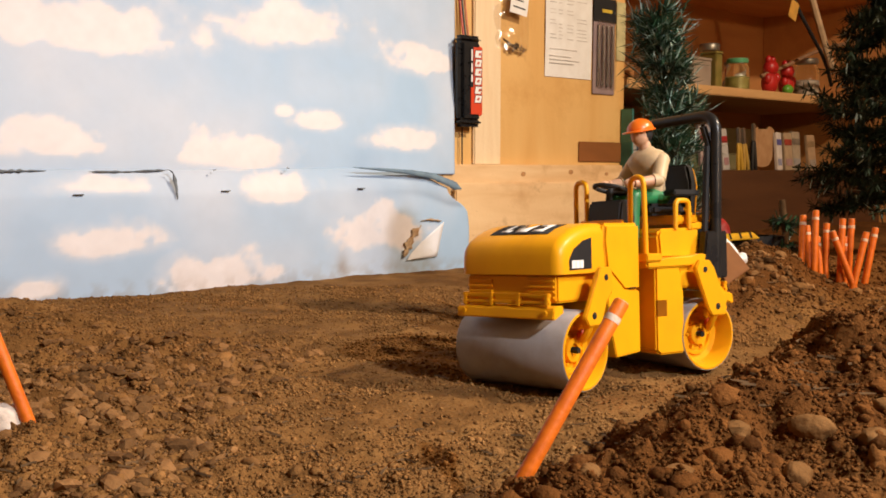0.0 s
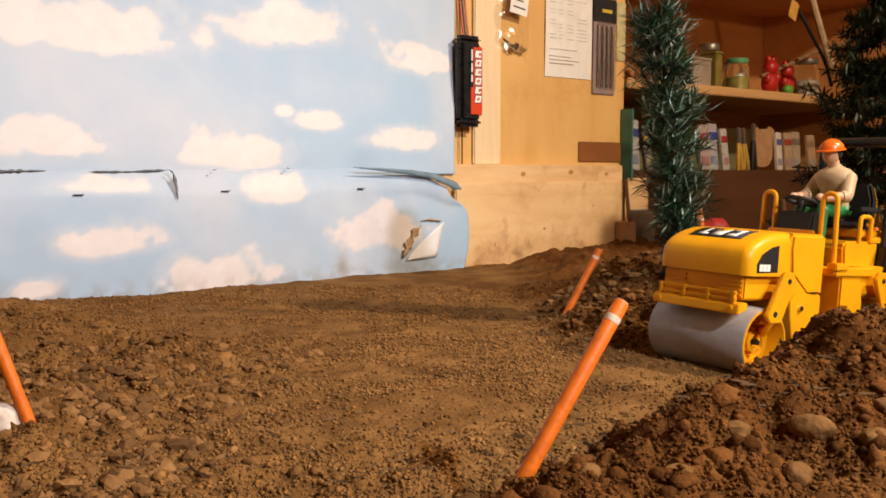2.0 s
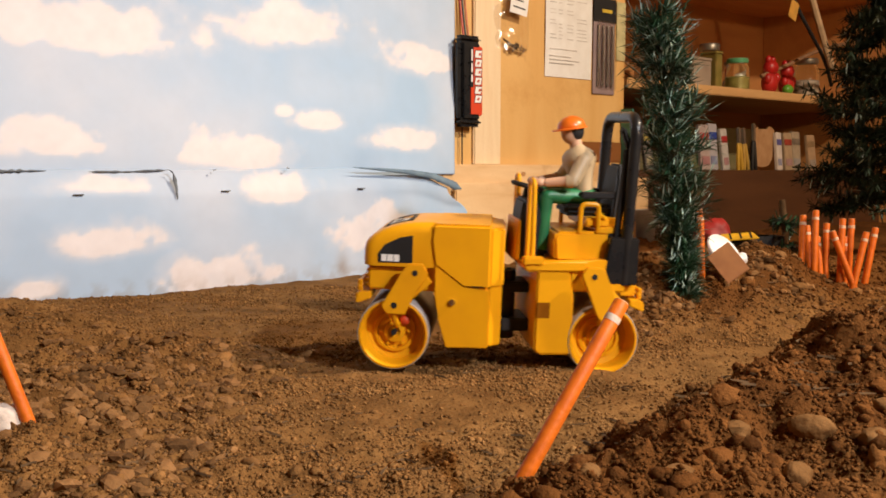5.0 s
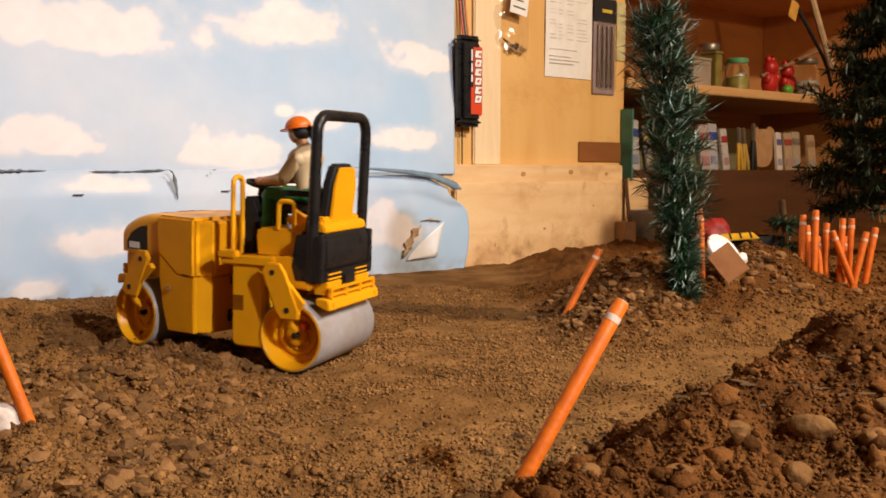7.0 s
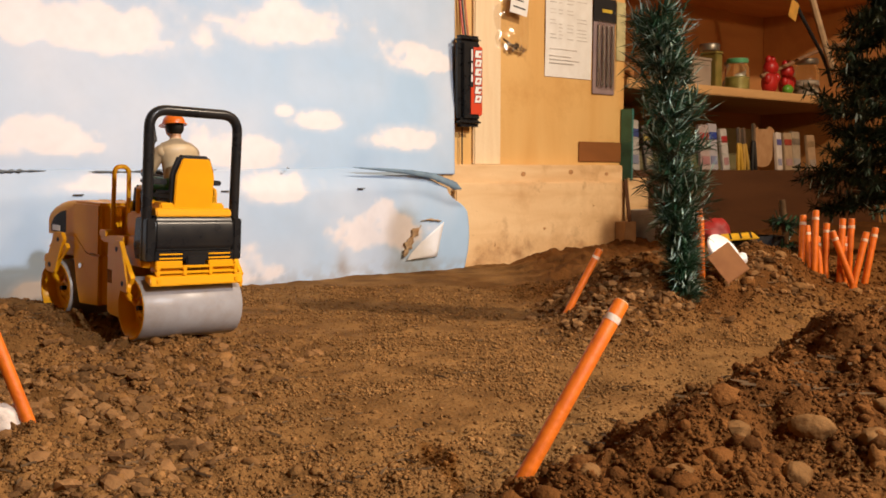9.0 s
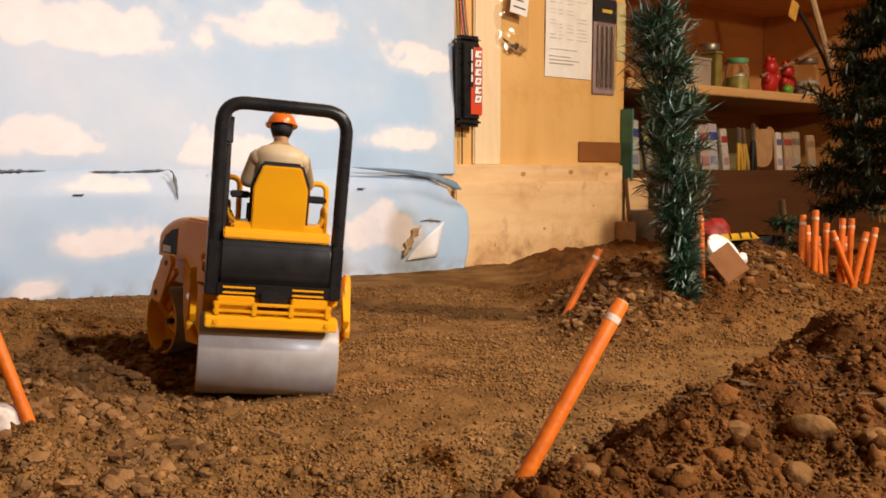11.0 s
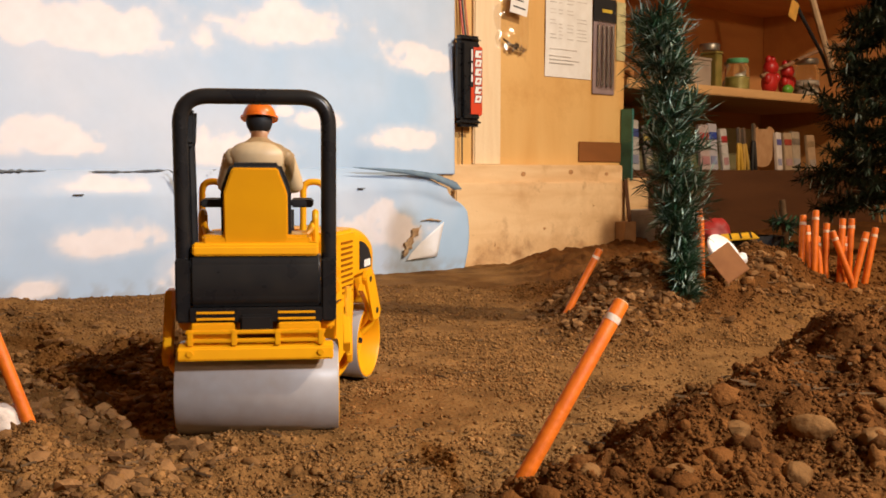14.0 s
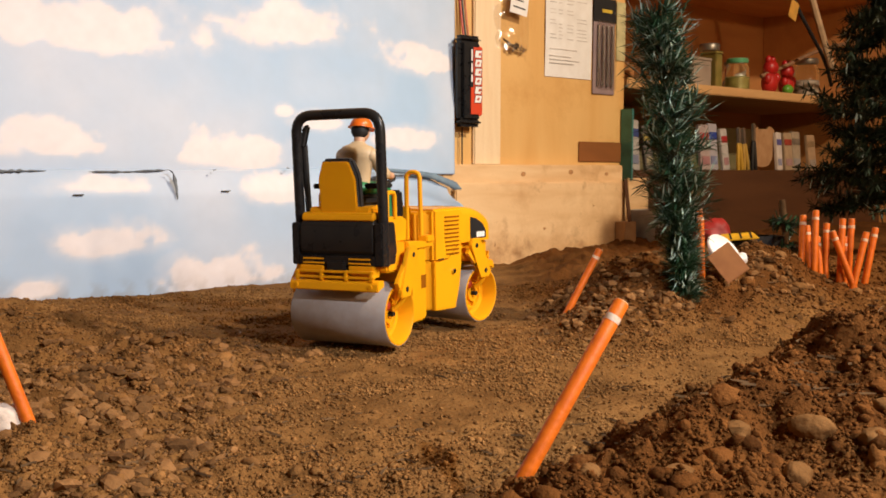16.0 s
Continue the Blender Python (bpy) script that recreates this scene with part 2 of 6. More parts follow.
def surface(x, y):
    l = loose(x, y)
    z = land(x, y) + 0.006 * fbm(x, y, 0.21, 2)
    lumps = fbm(x + 3, y, 0.035, 5)
    bank = smooth_step(-0.33, -0.25, 0.70 * x - 0.717 * y) * smooth_step(0.3, 0.45, y)
    chip = smooth_step(0.10, 0.22, -x) * l
    z = z + (0.0022 + 0.012 * l + 0.006 * bank + 0.007 * chip) * lumps + 0.004 * chip * np.abs(fbm(x + 2, y + 9, 0.02, 3)) + (0.0024 + 0.0022 * l) * np.abs(fbm(x, y + 5, 0.012, 3))
    far = smooth_step(0.58, 0.64, -0.51 * x + 0.86 * y) * smooth_step(0.09, 0.17, x)
    z = z + far * (0.007 * np.abs(fbm(x + 6, y + 1, 0.030, 4)) + 0.005 * fbm(x + 2, y + 4, 0.015, 3))
    z = z + bank * (0.015 * np.abs(fbm(x + 1, y + 2, 0.045, 3)) + 0.007 * np.abs(fbm(x + 7, y + 3, 0.017, 3))) + 0.0016 * (1 - l) * fbm(x + 8, y * 2.2, 0.05, 3)
    return z


def steps(segments):
    out = [segments[0][0]]
    for a, b, d in segments:
        n = max(1, round((b - a) / d))
        out += list(np.linspace(a, b, n + 1)[1:])
    return np.array(out)


def mark_bank_tone(me, x, y):
    """Store how far the earth's colour is darkened at each point."""
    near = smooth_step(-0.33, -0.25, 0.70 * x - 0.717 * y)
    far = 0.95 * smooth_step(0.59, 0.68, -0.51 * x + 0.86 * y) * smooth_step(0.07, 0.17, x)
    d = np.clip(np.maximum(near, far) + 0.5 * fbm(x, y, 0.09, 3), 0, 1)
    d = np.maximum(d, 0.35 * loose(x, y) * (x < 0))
    col = me.color_attributes.new("bank_tone", "FLOAT_COLOR", "POINT")
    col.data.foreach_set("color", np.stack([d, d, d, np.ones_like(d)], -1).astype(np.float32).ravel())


def build_ground():
    xs = steps([(-2.0, -0.8, 0.06), (-0.8, -0.45, 0.006), (-0.45, 0.5, 0.0024), (0.5, 0.9, 0.006), (0.9, 2.3, 0.06)])
    ys = steps([(-1.6, 0.1, 0.06), (0.1, 0.36, 0.006), (0.36, 0.80, 0.0022), (0.80, 1.2, 0.0036), (1.2, 1.9, 0.008), (1.9, 3.2, 0.06)])
    gx, gy = np.meshgrid(xs, ys)
    gz = surface(gx, gy)
    verts = np.stack([gx, gy, gz], -1).reshape(-1, 3)
    nx, ny = len(xs), len(ys)
    i = (np.arange(ny - 1)[:, None] * nx + np.arange(nx - 1)[None, :]).ravel()
    faces = np.stack([i, i + 1, i + nx + 1, i + nx], -1)
    me = bpy.data.meshes.new("ground")
    me.from_pydata(verts.tolist(), [], faces.tolist())
    mark_bank_tone(me, gx.ravel(), gy.ravel())
    me.materials.append(SOIL)
    me.shade_smooth()
    tagged(new("ground", me), "brown dry dirt, rolled flat between loose banks", "ground", kind="structure")


build_ground()


def on_ground(x, y):
    return float(surface(np.array([x]), np.array([y]))[0])


# ---- wall, planks and shelf niche ----
WALL = Matrix.Translation((0.03, 1.55, 0)) @ Matrix.Rotation(math.atan2(0.629, 0.777), 4, "Z")
# in wall space: x along the wall, -y towards the camera, z up


def slab(name, mats, x0, x1, y0, y1, z0, z1, label, category, kind="structure", bevel=0.002, m=WALL):
    bm = bmesh.new()
    box(bm, x0, x1, y0, y1, z0, z1, bevel)
    ob = mesh_object(name, bm, mats)
    ob.matrix_world = m
    return tagged(ob, label, category, kind=kind)


slab("wall_north", PLY, -1.9, 0.405, 0.0, 0.03, -0.1, 1.6, "orange-toned plywood wall behind the dirt", "wall")
slab("trim_strip", STRIP, 0.022, 0.082, -0.007, 0.0, 0.165, 1.0, "pale wooden strip on the plywood", "trim")
slab("plank_wall", PLANK, -0.9, 0.376, -0.024, 0.0, -0.05, 0.166, "knotty pine plank along the wall's foot", "plank")
slab("plank_front", PLANK_FRONT, -0.04, 0.378, -0.034, -0.026, -0.05, 0.136, "thin stained pine board leaning on the plank", "plank")


def knot(x, z, r, y, label="dark round knot in the pine"):
    bm = bmesh.new()
    lathe(bm, [(r, 0.0), (r * 0.92, 0.0008), (r * 0.3, 0.0011)], Matrix.Translation((x, y, z)) @ Matrix.Rotation(radians(90), 4, "X") @ Matrix.Diagonal((1.0, 0.75, 1.0, 1.0)), 14)
    ob = mesh_object("knot", bm, KNOT)
    ob.matrix_world = WALL
    tagged(ob, label, "knot", kind="structure")


KNOT = material("pine_knot", (0.52, 0.28, 0.11), 0.6, 0, (0.34, 0.16, 0.06), 160, 4)
for _x, _z, _r, _y in ((0.118, 0.1500, 0.0055, -0.0240), (0.235, 0.1535, 0.0060, -0.0240), (0.330, 0.1500, 0.0045, -0.0240), (0.160, 0.0560, 0.0030, -0.0340), (0.052, 0.0280, 0.0016, -0.0340), (0.285, 0.0930, 0.0018, -0.0340)):
    knot(_x, _z, _r, _y)
slab("ledge_front", BROWN, 0.405, 1.6, -0.01, 0.012, -0.1, 0.157, "brown panel under the cluttered ledge", "panel")
slab("ledge_top", BROWN, 0.405, 1.6, 0.012, 0.34, 0.13, 0.157, "brown wooden ledge holding packets", "ledge")
slab("niche_side", PLY, 0.385, 0.405, 0.03, 0.34, -0.1, 0.9, "plywood side of the shelf niche", "wall")
slab("niche_back", NICHE, 0.385, 1.42, 0.34, 0.36, 0.0, 0.9, "brown wooden back of the niche", "wall")
slab("niche_end", NICHE, 1.40, 1.42, -0.7, 0.34, -0.1, 0.9, "brown wooden end wall of the niche", "wall")
slab("ceiling_niche", NICHE, 0.40, 1.42, -0.04, 0.36, 0.585, 0.605, "low wooden ceiling over the shelf", "ceiling")
slab("shelf_upper", SHELF, 0.415, 1.40, 0.0, 0.335, 0.314, 0.333, "wooden shelf holding jars and toys", "shelf")
# unseen walls and ceiling added all round, their paint set for bounced light
FLAT = Matrix.Identity(4)
slab("wall_south", BOUNCE_PAINT, -2.0, 2.3, -1.64, -1.6, -0.1, 2.4, "plain unseen wall added to bounce light", "wall", m=FLAT)
slab("wall_west", BOUNCE_PAINT, -2.04, -2.0, -1.6, 3.2, -0.1, 2.4, "plain unseen wall added to bounce light", "wall", m=FLAT)
slab("wall_east", BOUNCE_PAINT, 2.3, 2.34, -1.6, 3.2, -0.1, 2.4, "plain unseen wall added to bounce light", "wall", m=FLAT)
slab("wall_far", BOUNCE_PAINT, -2.0, 2.3, 3.2, 3.24, -0.1, 2.4, "plain unseen wall added to bounce light", "wall", m=FLAT)
slab("ceiling", BOUNCE_PAINT, -2.04, 2.34, -1.64, 3.24, 2.4, 2.44, "plain unseen ceiling added to bounce light", "ceiling", m=FLAT)


# ---- road roller ----
HALF = 0.050
# the yellow plastic as it looks shaded inside recesses, painted on flat parts
RECESS_SHADE = material("recess_shade", (0.26, 0.085, 0.004), 0.7)
RECESS_SHADE.node_tree.nodes["Principled BSDF"].inputs["Specular IOR Level"].default_value = 0.05
RAD = 0.0274
PIVOT = 0.0756
FRONT = 0.0769


def draw_in(y):
    """How far a point of the rear half sits back towards its axle."""
    return float(np.interp(y, (-0.02, 0.0, 0.05, 0.066, 0.080), (0.0045, 0.0045, 0.0070, 0.0080, 0.0115)))


def drum(name, parent):
    """A smooth drum on the x axis with a dished wheel in each end."""
    turn = Matrix.Rotation(radians(90), 4, "Y")
    bm = bmesh.new()
    lathe(bm, [(RAD - 0.0018, -0.0496), (RAD - 0.0005, -0.0500), (RAD, -0.0492), (RAD, 0.0492), (RAD - 0.0005, 0.0500), (RAD - 0.0018, 0.0496)], turn, 64, cap=False)
    d = part(name, bm, DRUM, parent, "smooth grey plastic drum")
    for s in (-1, 1):
        bm = bmesh.new()
        prof = [(RAD - 0.0012, 0.0480), (RAD - 0.0010, 0.0503), (RAD - 0.0024, 0.0505), (RAD - 0.0034, 0.0490),
                (RAD - 0.0060, 0.0360), (0.0165, 0.0345), (0.0160, 0.0370), (0.0135, 0.0375), (0.0130, 0.0350), (0.0085, 0.0350), (0.0080, 0.0395), (0.0045, 0.0400), (0.0040, 0.0380), (0.0005, 0.0380)]
        m = turn if s > 0 else turn @ Matrix.Rotation(radians(180), 4, "X")
        lathe(bm, prof, m, 56, cap=False)
        part("wheel", bm, YELLOW, d, "dished yellow wheel face")
        for k in range(6):
            a = 2 * math.pi * k / 6
            bm = bmesh.new()
            x = s * 0.0352
            rod(bm, (x, 0.0108 * math.cos(a), 0.0108 * math.sin(a)), (x + s * 0.0032, 0.0108 * math.cos(a), 0.0108 * math.sin(a)), 0.0013, 6)
            part("bolt", bm, YELLOW, d)
        bm = bmesh.new()
        rod(bm, (s * 0.0378, 0, 0), (s * 0.0440, 0, 0), 0.0022, 8)
        part("axle_end", bm, MATT_BLACK, d, "black axle end")
    for ob in (d, *d.children):
        for v in ob.data.vertices:
            v.co.x *= 0.92
    return d


def arm(parent, s, top, bottom, wide, name="drum_arm"):
    """The flat yellow arm that carries a drum, with bolts."""
    bm = bmesh.new()
    (ty, tz), (by, bz) = top, bottom
    w = wide
    prism(bm, [(ty - w, tz - 0.002), (ty - w * 0.6, tz + 0.004), (ty + w * 0.6, tz + 0.004), (ty + w, tz - 0.002), (by + w * 1.05, bz + 0.003), (by + w * 0.6, bz - 0.003), (by - w * 0.9, bz - 0.003), (by - w * 1.05, bz + 0.003)],
          s * 0.0505, s * 0.0545, 0.0008)
    a = part(name, bm, YELLOW, parent)
    for y, z, r in ((ty, tz - 0.003, 0.0022), (by, bz + 0.004, 0.0024)):
        bm = bmesh.new()
        rod(bm, (s * 0.0543, y, z), (s * 0.0549, y, z), r, 10)
        part("pin_hole", bm, MATT_BLACK, a, "dark pin hole")
    bm = bmesh.new()
    prism(bm, [(ty - w - 0.003, tz - 0.010), (ty - w, tz - 0.006), (by - w, bz + 0.004), (by - w - 0.004, bz + 0.010)], s * 0.049, s * 0.0530, 0.0006)
    part("web", bm, YELLOW, a)
    bm = bmesh.new()
    tube(bm, rounded([(s * 0.052, by, bz), (s * 0.048, (by + 0) * 1.0, bz - 0.008), (s * 0.043, by - 0.002, bz - 0.013)], 0.004), 0.0026, 8)
    part("axle_bracket", bm, YELLOW, a)
    bm = bmesh.new()
    blob(bm, (s * 0.0385, by - 0.007, bz - 0.010), (0.003, 0.0042, 0.0042), 2)
    part("hydraulic_motor", bm, HUB_ORANGE, a, "small red motor cap")
    return a


def bumper(parent, y, s):
    """Scraper plate and rail over a drum; s is the way that it faces."""
    bm = bmesh.new()
    prism(bm, [(y - s * 0.010, 0.0535), (y, 0.0495), (y + s * 0.002, 0.0500), (y + s * 0.001, 0.0568), (y - s * 0.002, 0.0585), (y - s * 0.010, 0.0585)], -0.0430, 0.0430, 0.0007)
    b = part("scraper_plate", bm, YELLOW, parent)
    for x in (-0.036, 0.036):
        bm = bmesh.new()
        rod(bm, (x, y, 0.0540), (x, y + s * 0.0025, 0.0540), 0.0018, 8)
        part("bolt", bm, YELLOW, b)
    for z in (0.0608, 0.0655):
        bm = bmesh.new()
        box(bm, -0.0385, 0.0385, y - s * 0.001 - 0.0013, y - s * 0.001 + 0.0013, z - 0.0011, z + 0.0011, 0.0004)
        part("rail", bm, YELLOW, b)
    for x in (-0.036, -0.012, 0.012, 0.036):
        bm = bmesh.new()
        box(bm, x - 0.0016, x + 0.0016, y - s * 0.001 - 0.0018, y - s * 0.001 + 0.0018, 0.058, 0.0668, 0.0004)
        part("rail_post", bm, YELLOW, b)
    return b


def plan_prism(bm, outline, z0, z1, bevel=0.0):
    """Raise an outline of (x, y) from z0 to z1."""
    a = [bm.verts.new((x, y, z0)) for x, y in outline]
    b = [bm.verts.new((x, y, z1)) for x, y in outline]
    n = len(outline)
    fs = [bm.faces.new(a[::-1]), bm.faces.new(b)] + [bm.faces.new((a[i], a[(i + 1) % n], b[(i + 1) % n], b[i])) for i in range(n)]
    if bevel:
        bmesh.ops.bevel(bm, geom=list({e for f in fs for e in f.edges}), offset=bevel, segments=2, affect="EDGES", clamp_overlap=True)


def arc(cy, cz, ry, rz, a0, a1, n=7):
    """Points (y, z) of an elliptic arc, angles in degrees."""
    return [(cy + ry * math.cos(radians(a)), cz + rz * math.sin(radians(a))) for a in np.linspace(a0, a1, n)]


# the engine cover's outline, from the grille up over the front and back to the hood
NOSE = [(0.1012, 0.0790), (0.1014, 0.0850), (0.1012, 0.0915), (0.1003, 0.0955), (0.0980, 0.0992), (0.0940, 0.1026), (0.0880, 0.1060), (0.0800, 0.1092), (0.0710, 0.1115), (0.0620, 0.1127), (0.0540, 0.1130), (0.0470, 0.1130)]


def nose_shell(bm, half, r, steps=7):
    """The cover lofted across, its outline drawn in at both ends to a rounded edge."""
    pts = [Vector(p) for p in NOSE]
    inward = []
    for k, p in enumerate(pts):
        t = (pts[min(k + 1, len(pts) - 1)] - pts[max(k - 1, 0)]).normalized()
        inward.append(Vector((0.0, -1.0)) if k == len(pts) - 1 else Vector((-1.0, 0.0)) if k == 0 else Vector((-t.y, t.x)))
    half_arc = [(half - r + r * math.sin(a), r * (1 - math.cos(a))) for a in np.linspace(0, math.pi / 2, steps)]
    stations = [(-x, d) for x, d in half_arc[::-1]] + half_arc
    rings = [[bm.verts.new((x, 0.0470, 0.0790))] + [bm.verts.new((x, p.x + n.x * d, p.y + n.y * d)) for p, n in zip(pts, inward)] for x, d in stations]
    m = len(rings[0])
    for a, b in zip(rings, rings[1:]):
        for k in range(m):
            bm.faces.new((a[k], a[(k + 1) % m], b[(k + 1) % m], b[k]))
    bm.faces.new(rings[0])
    bm.faces.new(rings[-1])


def build_roller():
    roller = new("road_roller")
    tagged(roller, "yellow and black plastic toy road roller with two drums", "toy roller")
    rear = drum("rear_drum", roller)
    front = drum("front_drum", roller)

    # rear body and deck
    bm = bmesh.new()
    prism(bm, [(0.030, 0.0155), (0.056, 0.0155), (0.0605, 0.0185), (0.0605, 0.081), (0.034, 0.081), (0.030, 0.060)], -0.0455, 0.0455, 0.0015)
    body = part("rear_body", bm, YELLOW, roller)
    bm = bmesh.new()
    prism(bm, [(-0.011, 0.0640), (0.034, 0.0640), (0.034, 0.086), (0.010, 0.089), (-0.011, 0.089)], -0.0440, 0.0440, 0.0015)
    part("rear_fender", bm, YELLOW, roller)
    bm = bmesh.new()
    prism(bm, [(0.020, 0.0800), (0.071, 0.0795), (0.073, 0.0845), (0.050, 0.0865), (0.020, 0.0880)], -0.0475, 0.0475, 0.0012)
    part("deck", bm, YELLOW, roller)
    for s in (-1, 1):
        bm = bmesh.new()
        box(bm, s * 0.0453 - 0.0004, s * 0.0453 + 0.0004, 0.049, 0.0595, 0.0440, 0.0560, 0.0002)
        part("step_recess", bm, RECESS_SHADE, body, "step recess drawn as a flat plate of shaded orange")
        bm = bmesh.new()
        box(bm, s * 0.0440 - 0.005, s * 0.0440 + 0.005, 0.056, 0.074, 0.0845, 0.0905, 0.001)
        part("handle_base", bm, YELLOW, roller)
        # tall grab handle, stepping outwards to the front
        bm = bmesh.new()
        tube(bm, rounded([(s * 0.0395, 0.0640, 0.088), (s * 0.0385, 0.0645, 0.1470), (s * 0.0250, 0.0650, 0.1470), (s * 0.0245, 0.0655, 0.086)], 0.0066, 6), 0.0021, 10)
        part("grab_handle", bm, YELLOW, roller, "tall bent yellow grab handle")
        bm = bmesh.new()
        tube(bm, rounded([(s * 0.033, 0.0100, 0.108), (s * 0.033, 0.0102, 0.1300), (s * 0.033, 0.0245, 0.1300), (s * 0.033, 0.0250, 0.108)], 0.0045), 0.0020, 8)
        part("side_handle", bm, YELLOW, roller)
        arm(roller, s, (0.0165, 0.0805), (0.0030, 0.0455), 0.0100, "rear_drum_arm")
    # tank under the seat
    bm = bmesh.new()
    prism(bm, [(0.000, 0.086), (0.044, 0.086), (0.046, 0.104), (0.043, 0.1085), (0.000, 0.1095)], -0.0345, 0.0345, 0.002)
    part("seat_box", bm, YELLOW, roller)
    bm = bmesh.new()
    prism(bm, [(-0.0185, 0.1075), (0.010, 0.1075), (0.010, 0.1120), (-0.0140, 0.1150), (-0.0175, 0.1130)], -0.0350, 0.0350, 0.001)
    part("rear_deck", bm, YELLOW, roller)
    bm = bmesh.new()
    box(bm, -0.030, 0.030, -0.014, 0.020, 0.1120, 0.1190, 0.0015)
    part("seat_plinth", bm, YELLOW, roller)
    # black box behind, slatted below
    bm = bmesh.new()
    prism(bm, [(-0.0195, 0.0800), (-0.0205, 0.0850), (-0.0200, 0.1030), (-0.0165, 0.1080), (0.0020, 0.1080), (0.0020, 0.0780), (-0.0175, 0.0780)], -0.0362, 0.0362, 0.002, segs=3)
    tank = part("rear_tank", bm, BLACK, roller, "glossy black box behind the seat")
    bm = bmesh.new()
    prism(bm, [(-0.0200, 0.0700), (-0.0207, 0.0785), (-0.0150, 0.0785), (-0.0150, 0.0700)], -0.0370, 0.0370, 0.0006)
    part("grille_frame", bm, BLACK, tank)
    for x0, x1 in ((-0.033, -0.012), (0.012, 0.033)):
        for z in (0.0722, 0.0758):
            bm = bmesh.new()
            box(bm, x0, x1, -0.0211, -0.0200, z - 0.0007, z + 0.0007, 0.0002)
            part("slat", bm, YELLOW, tank, "yellow slat")
    bm = bmesh.new()
    box(bm, -0.009, 0.009, -0.0225, -0.014, 0.0650, 0.0745, 0.0012)
    part("tow_socket", bm, BLACK, tank)
    for s in (-1, 1):
        bm = bmesh.new()
        box(bm, s * 0.024 - 0.012, s * 0.024 + 0.012, -0.0215, -0.010, 0.0600, 0.0702, 0.0008)
        part("rear_block", bm, YELLOW, tank)
    bumper(roller, -0.0255, -1)

    # roll-over frame
    bm = bmesh.new()
    lean = lambda s, z: (s * (0.0406 + 0.0003 * (z - 0.07) / 0.13), -0.0100 - 0.0040 * (z - 0.07) / 0.13, z)
    path = rounded([lean(-1, 0.0700), lean(-1, 0.1964), lean(1, 0.1964), lean(1, 0.0700)], 0.0160, 8)
    tube(bm, path, 0.0044, 14, flat=1.0)
    part("roll_bar", bm, BLACK, roller, "glossy black roll-over bar")
    bm = bmesh.new()
    box(bm, -0.0035, 0.0035, -0.0022, 0.0022, -0.0110, 0.0110, 0.0018, Matrix.Translation((-0.0362, -0.0080, 0.1785)) @ Matrix.Rotation(radians(-22), 4, "X"))
    part("folded_mirror", bm, MATT_BLACK, roller)
    bm = bmesh.new()
    tube(bm, [(-0.0362, -0.0085, 0.172), (-0.0358, -0.0070, 0.140), (-0.0358, -0.0040, 0.100)], 0.0027, 8)
    part("strut", bm, MATT_BLACK, roller)
    for s in (-1, 1):
        bm = bmesh.new()
        prism(bm, [(-0.020, 0.0700), (0.002, 0.0700), (0.006, 0.082), (0.002, 0.1060), (-0.020, 0.1060)], s * 0.0364, s * 0.0444, 0.001)
        part("bar_foot", bm, BLACK, roller)

    # seat
    bm = bmesh.new()
    box(bm, -0.0170, 0.0170, -0.005, 0.034, 0.1190, 0.1285, 0.003, segs=3)
    part("seat_cushion", bm, MATT_BLACK, roller)
    tilt = Matrix.Translation((0, -0.0105, 0.1130)) @ Matrix.Rotation(radians(6.5), 4, "X")
    shape = [(-0.0178, 0.0), (0.0178, 0.0), (0.0178, 0.0300), (0.0125, 0.0445), (-0.0125, 0.0445), (-0.0178, 0.0300)]
    bm = bmesh.new()
    prism(bm, shape, 0.0, 0.0025, 0.0008, m=tilt @ Matrix.Rotation(radians(90), 4, "Z") @ Matrix.Translation((-0.0035, 0, 0)))
    part("seat_back", bm, YELLOW, roller, "yellow plate of the seat back")
    bm = bmesh.new()
    big = [(x * 1.10, z * 1.045) for x, z in shape]
    prism(bm, big, 0.0, 0.0085, 0.002, segs=3, m=tilt @ Matrix.Rotation(radians(90), 4, "Z") @ Matrix.Translation((-0.0010, 0, 0)))
    part("seat_back_cushion", bm, MATT_BLACK, roller)
    for s in (-1, 1):
        bm = bmesh.new()
        box(bm, s * 0.0255 - 0.0065, s * 0.0255 + 0.0065, -0.004, 0.0240, 0.1340, 0.1385, 0.001)
        part("armrest", bm, MATT_BLACK, roller)
        bm = bmesh.new()
        tube(bm, rounded([(s * 0.020, -0.002, 0.1160), (s * 0.029, 0.003, 0.1180), (s * 0.032, 0.012, 0.1240)], 0.004), 0.0020, 8)
        part("seat_rail", bm, YELLOW, roller)
    # console and steering wheel
    bm = bmesh.new()
    prism(bm, [(0.0560, 0.0850), (0.0720, 0.0850), (0.0720, 0.1180), (0.0690, 0.1310), (0.0570, 0.1310), (0.0530, 0.1180)], -0.0190, 0.0190, 0.002)
    part("console", bm, MATT_BLACK, roller)
    bm = bmesh.new()
    prism(bm, [(0.0730, 0.0850), (0.0780, 0.0850), (0.0750, 0.1160), (0.0730, 0.1160)], -0.0250, 0.0250, 0.001)
    part("console_panel", bm, YELLOW, roller)
    bm = bmesh.new()
    ring = [(0.0125 * math.cos(a), 0.0125 * math.sin(a), 0) for a in np.linspace(0, 2 * math.pi, 25)]
    tube(bm, ring, 0.0018, 8)
    rod(bm, (0, 0, -0.009), (0, 0, 0.0005), 0.0028, 10)
    for a in (90, 210, 330):
        rod(bm, (0, 0, 0), (0.0125 * math.cos(radians(a)), 0.0125 * math.sin(radians(a)), 0), 0.0012, 6)
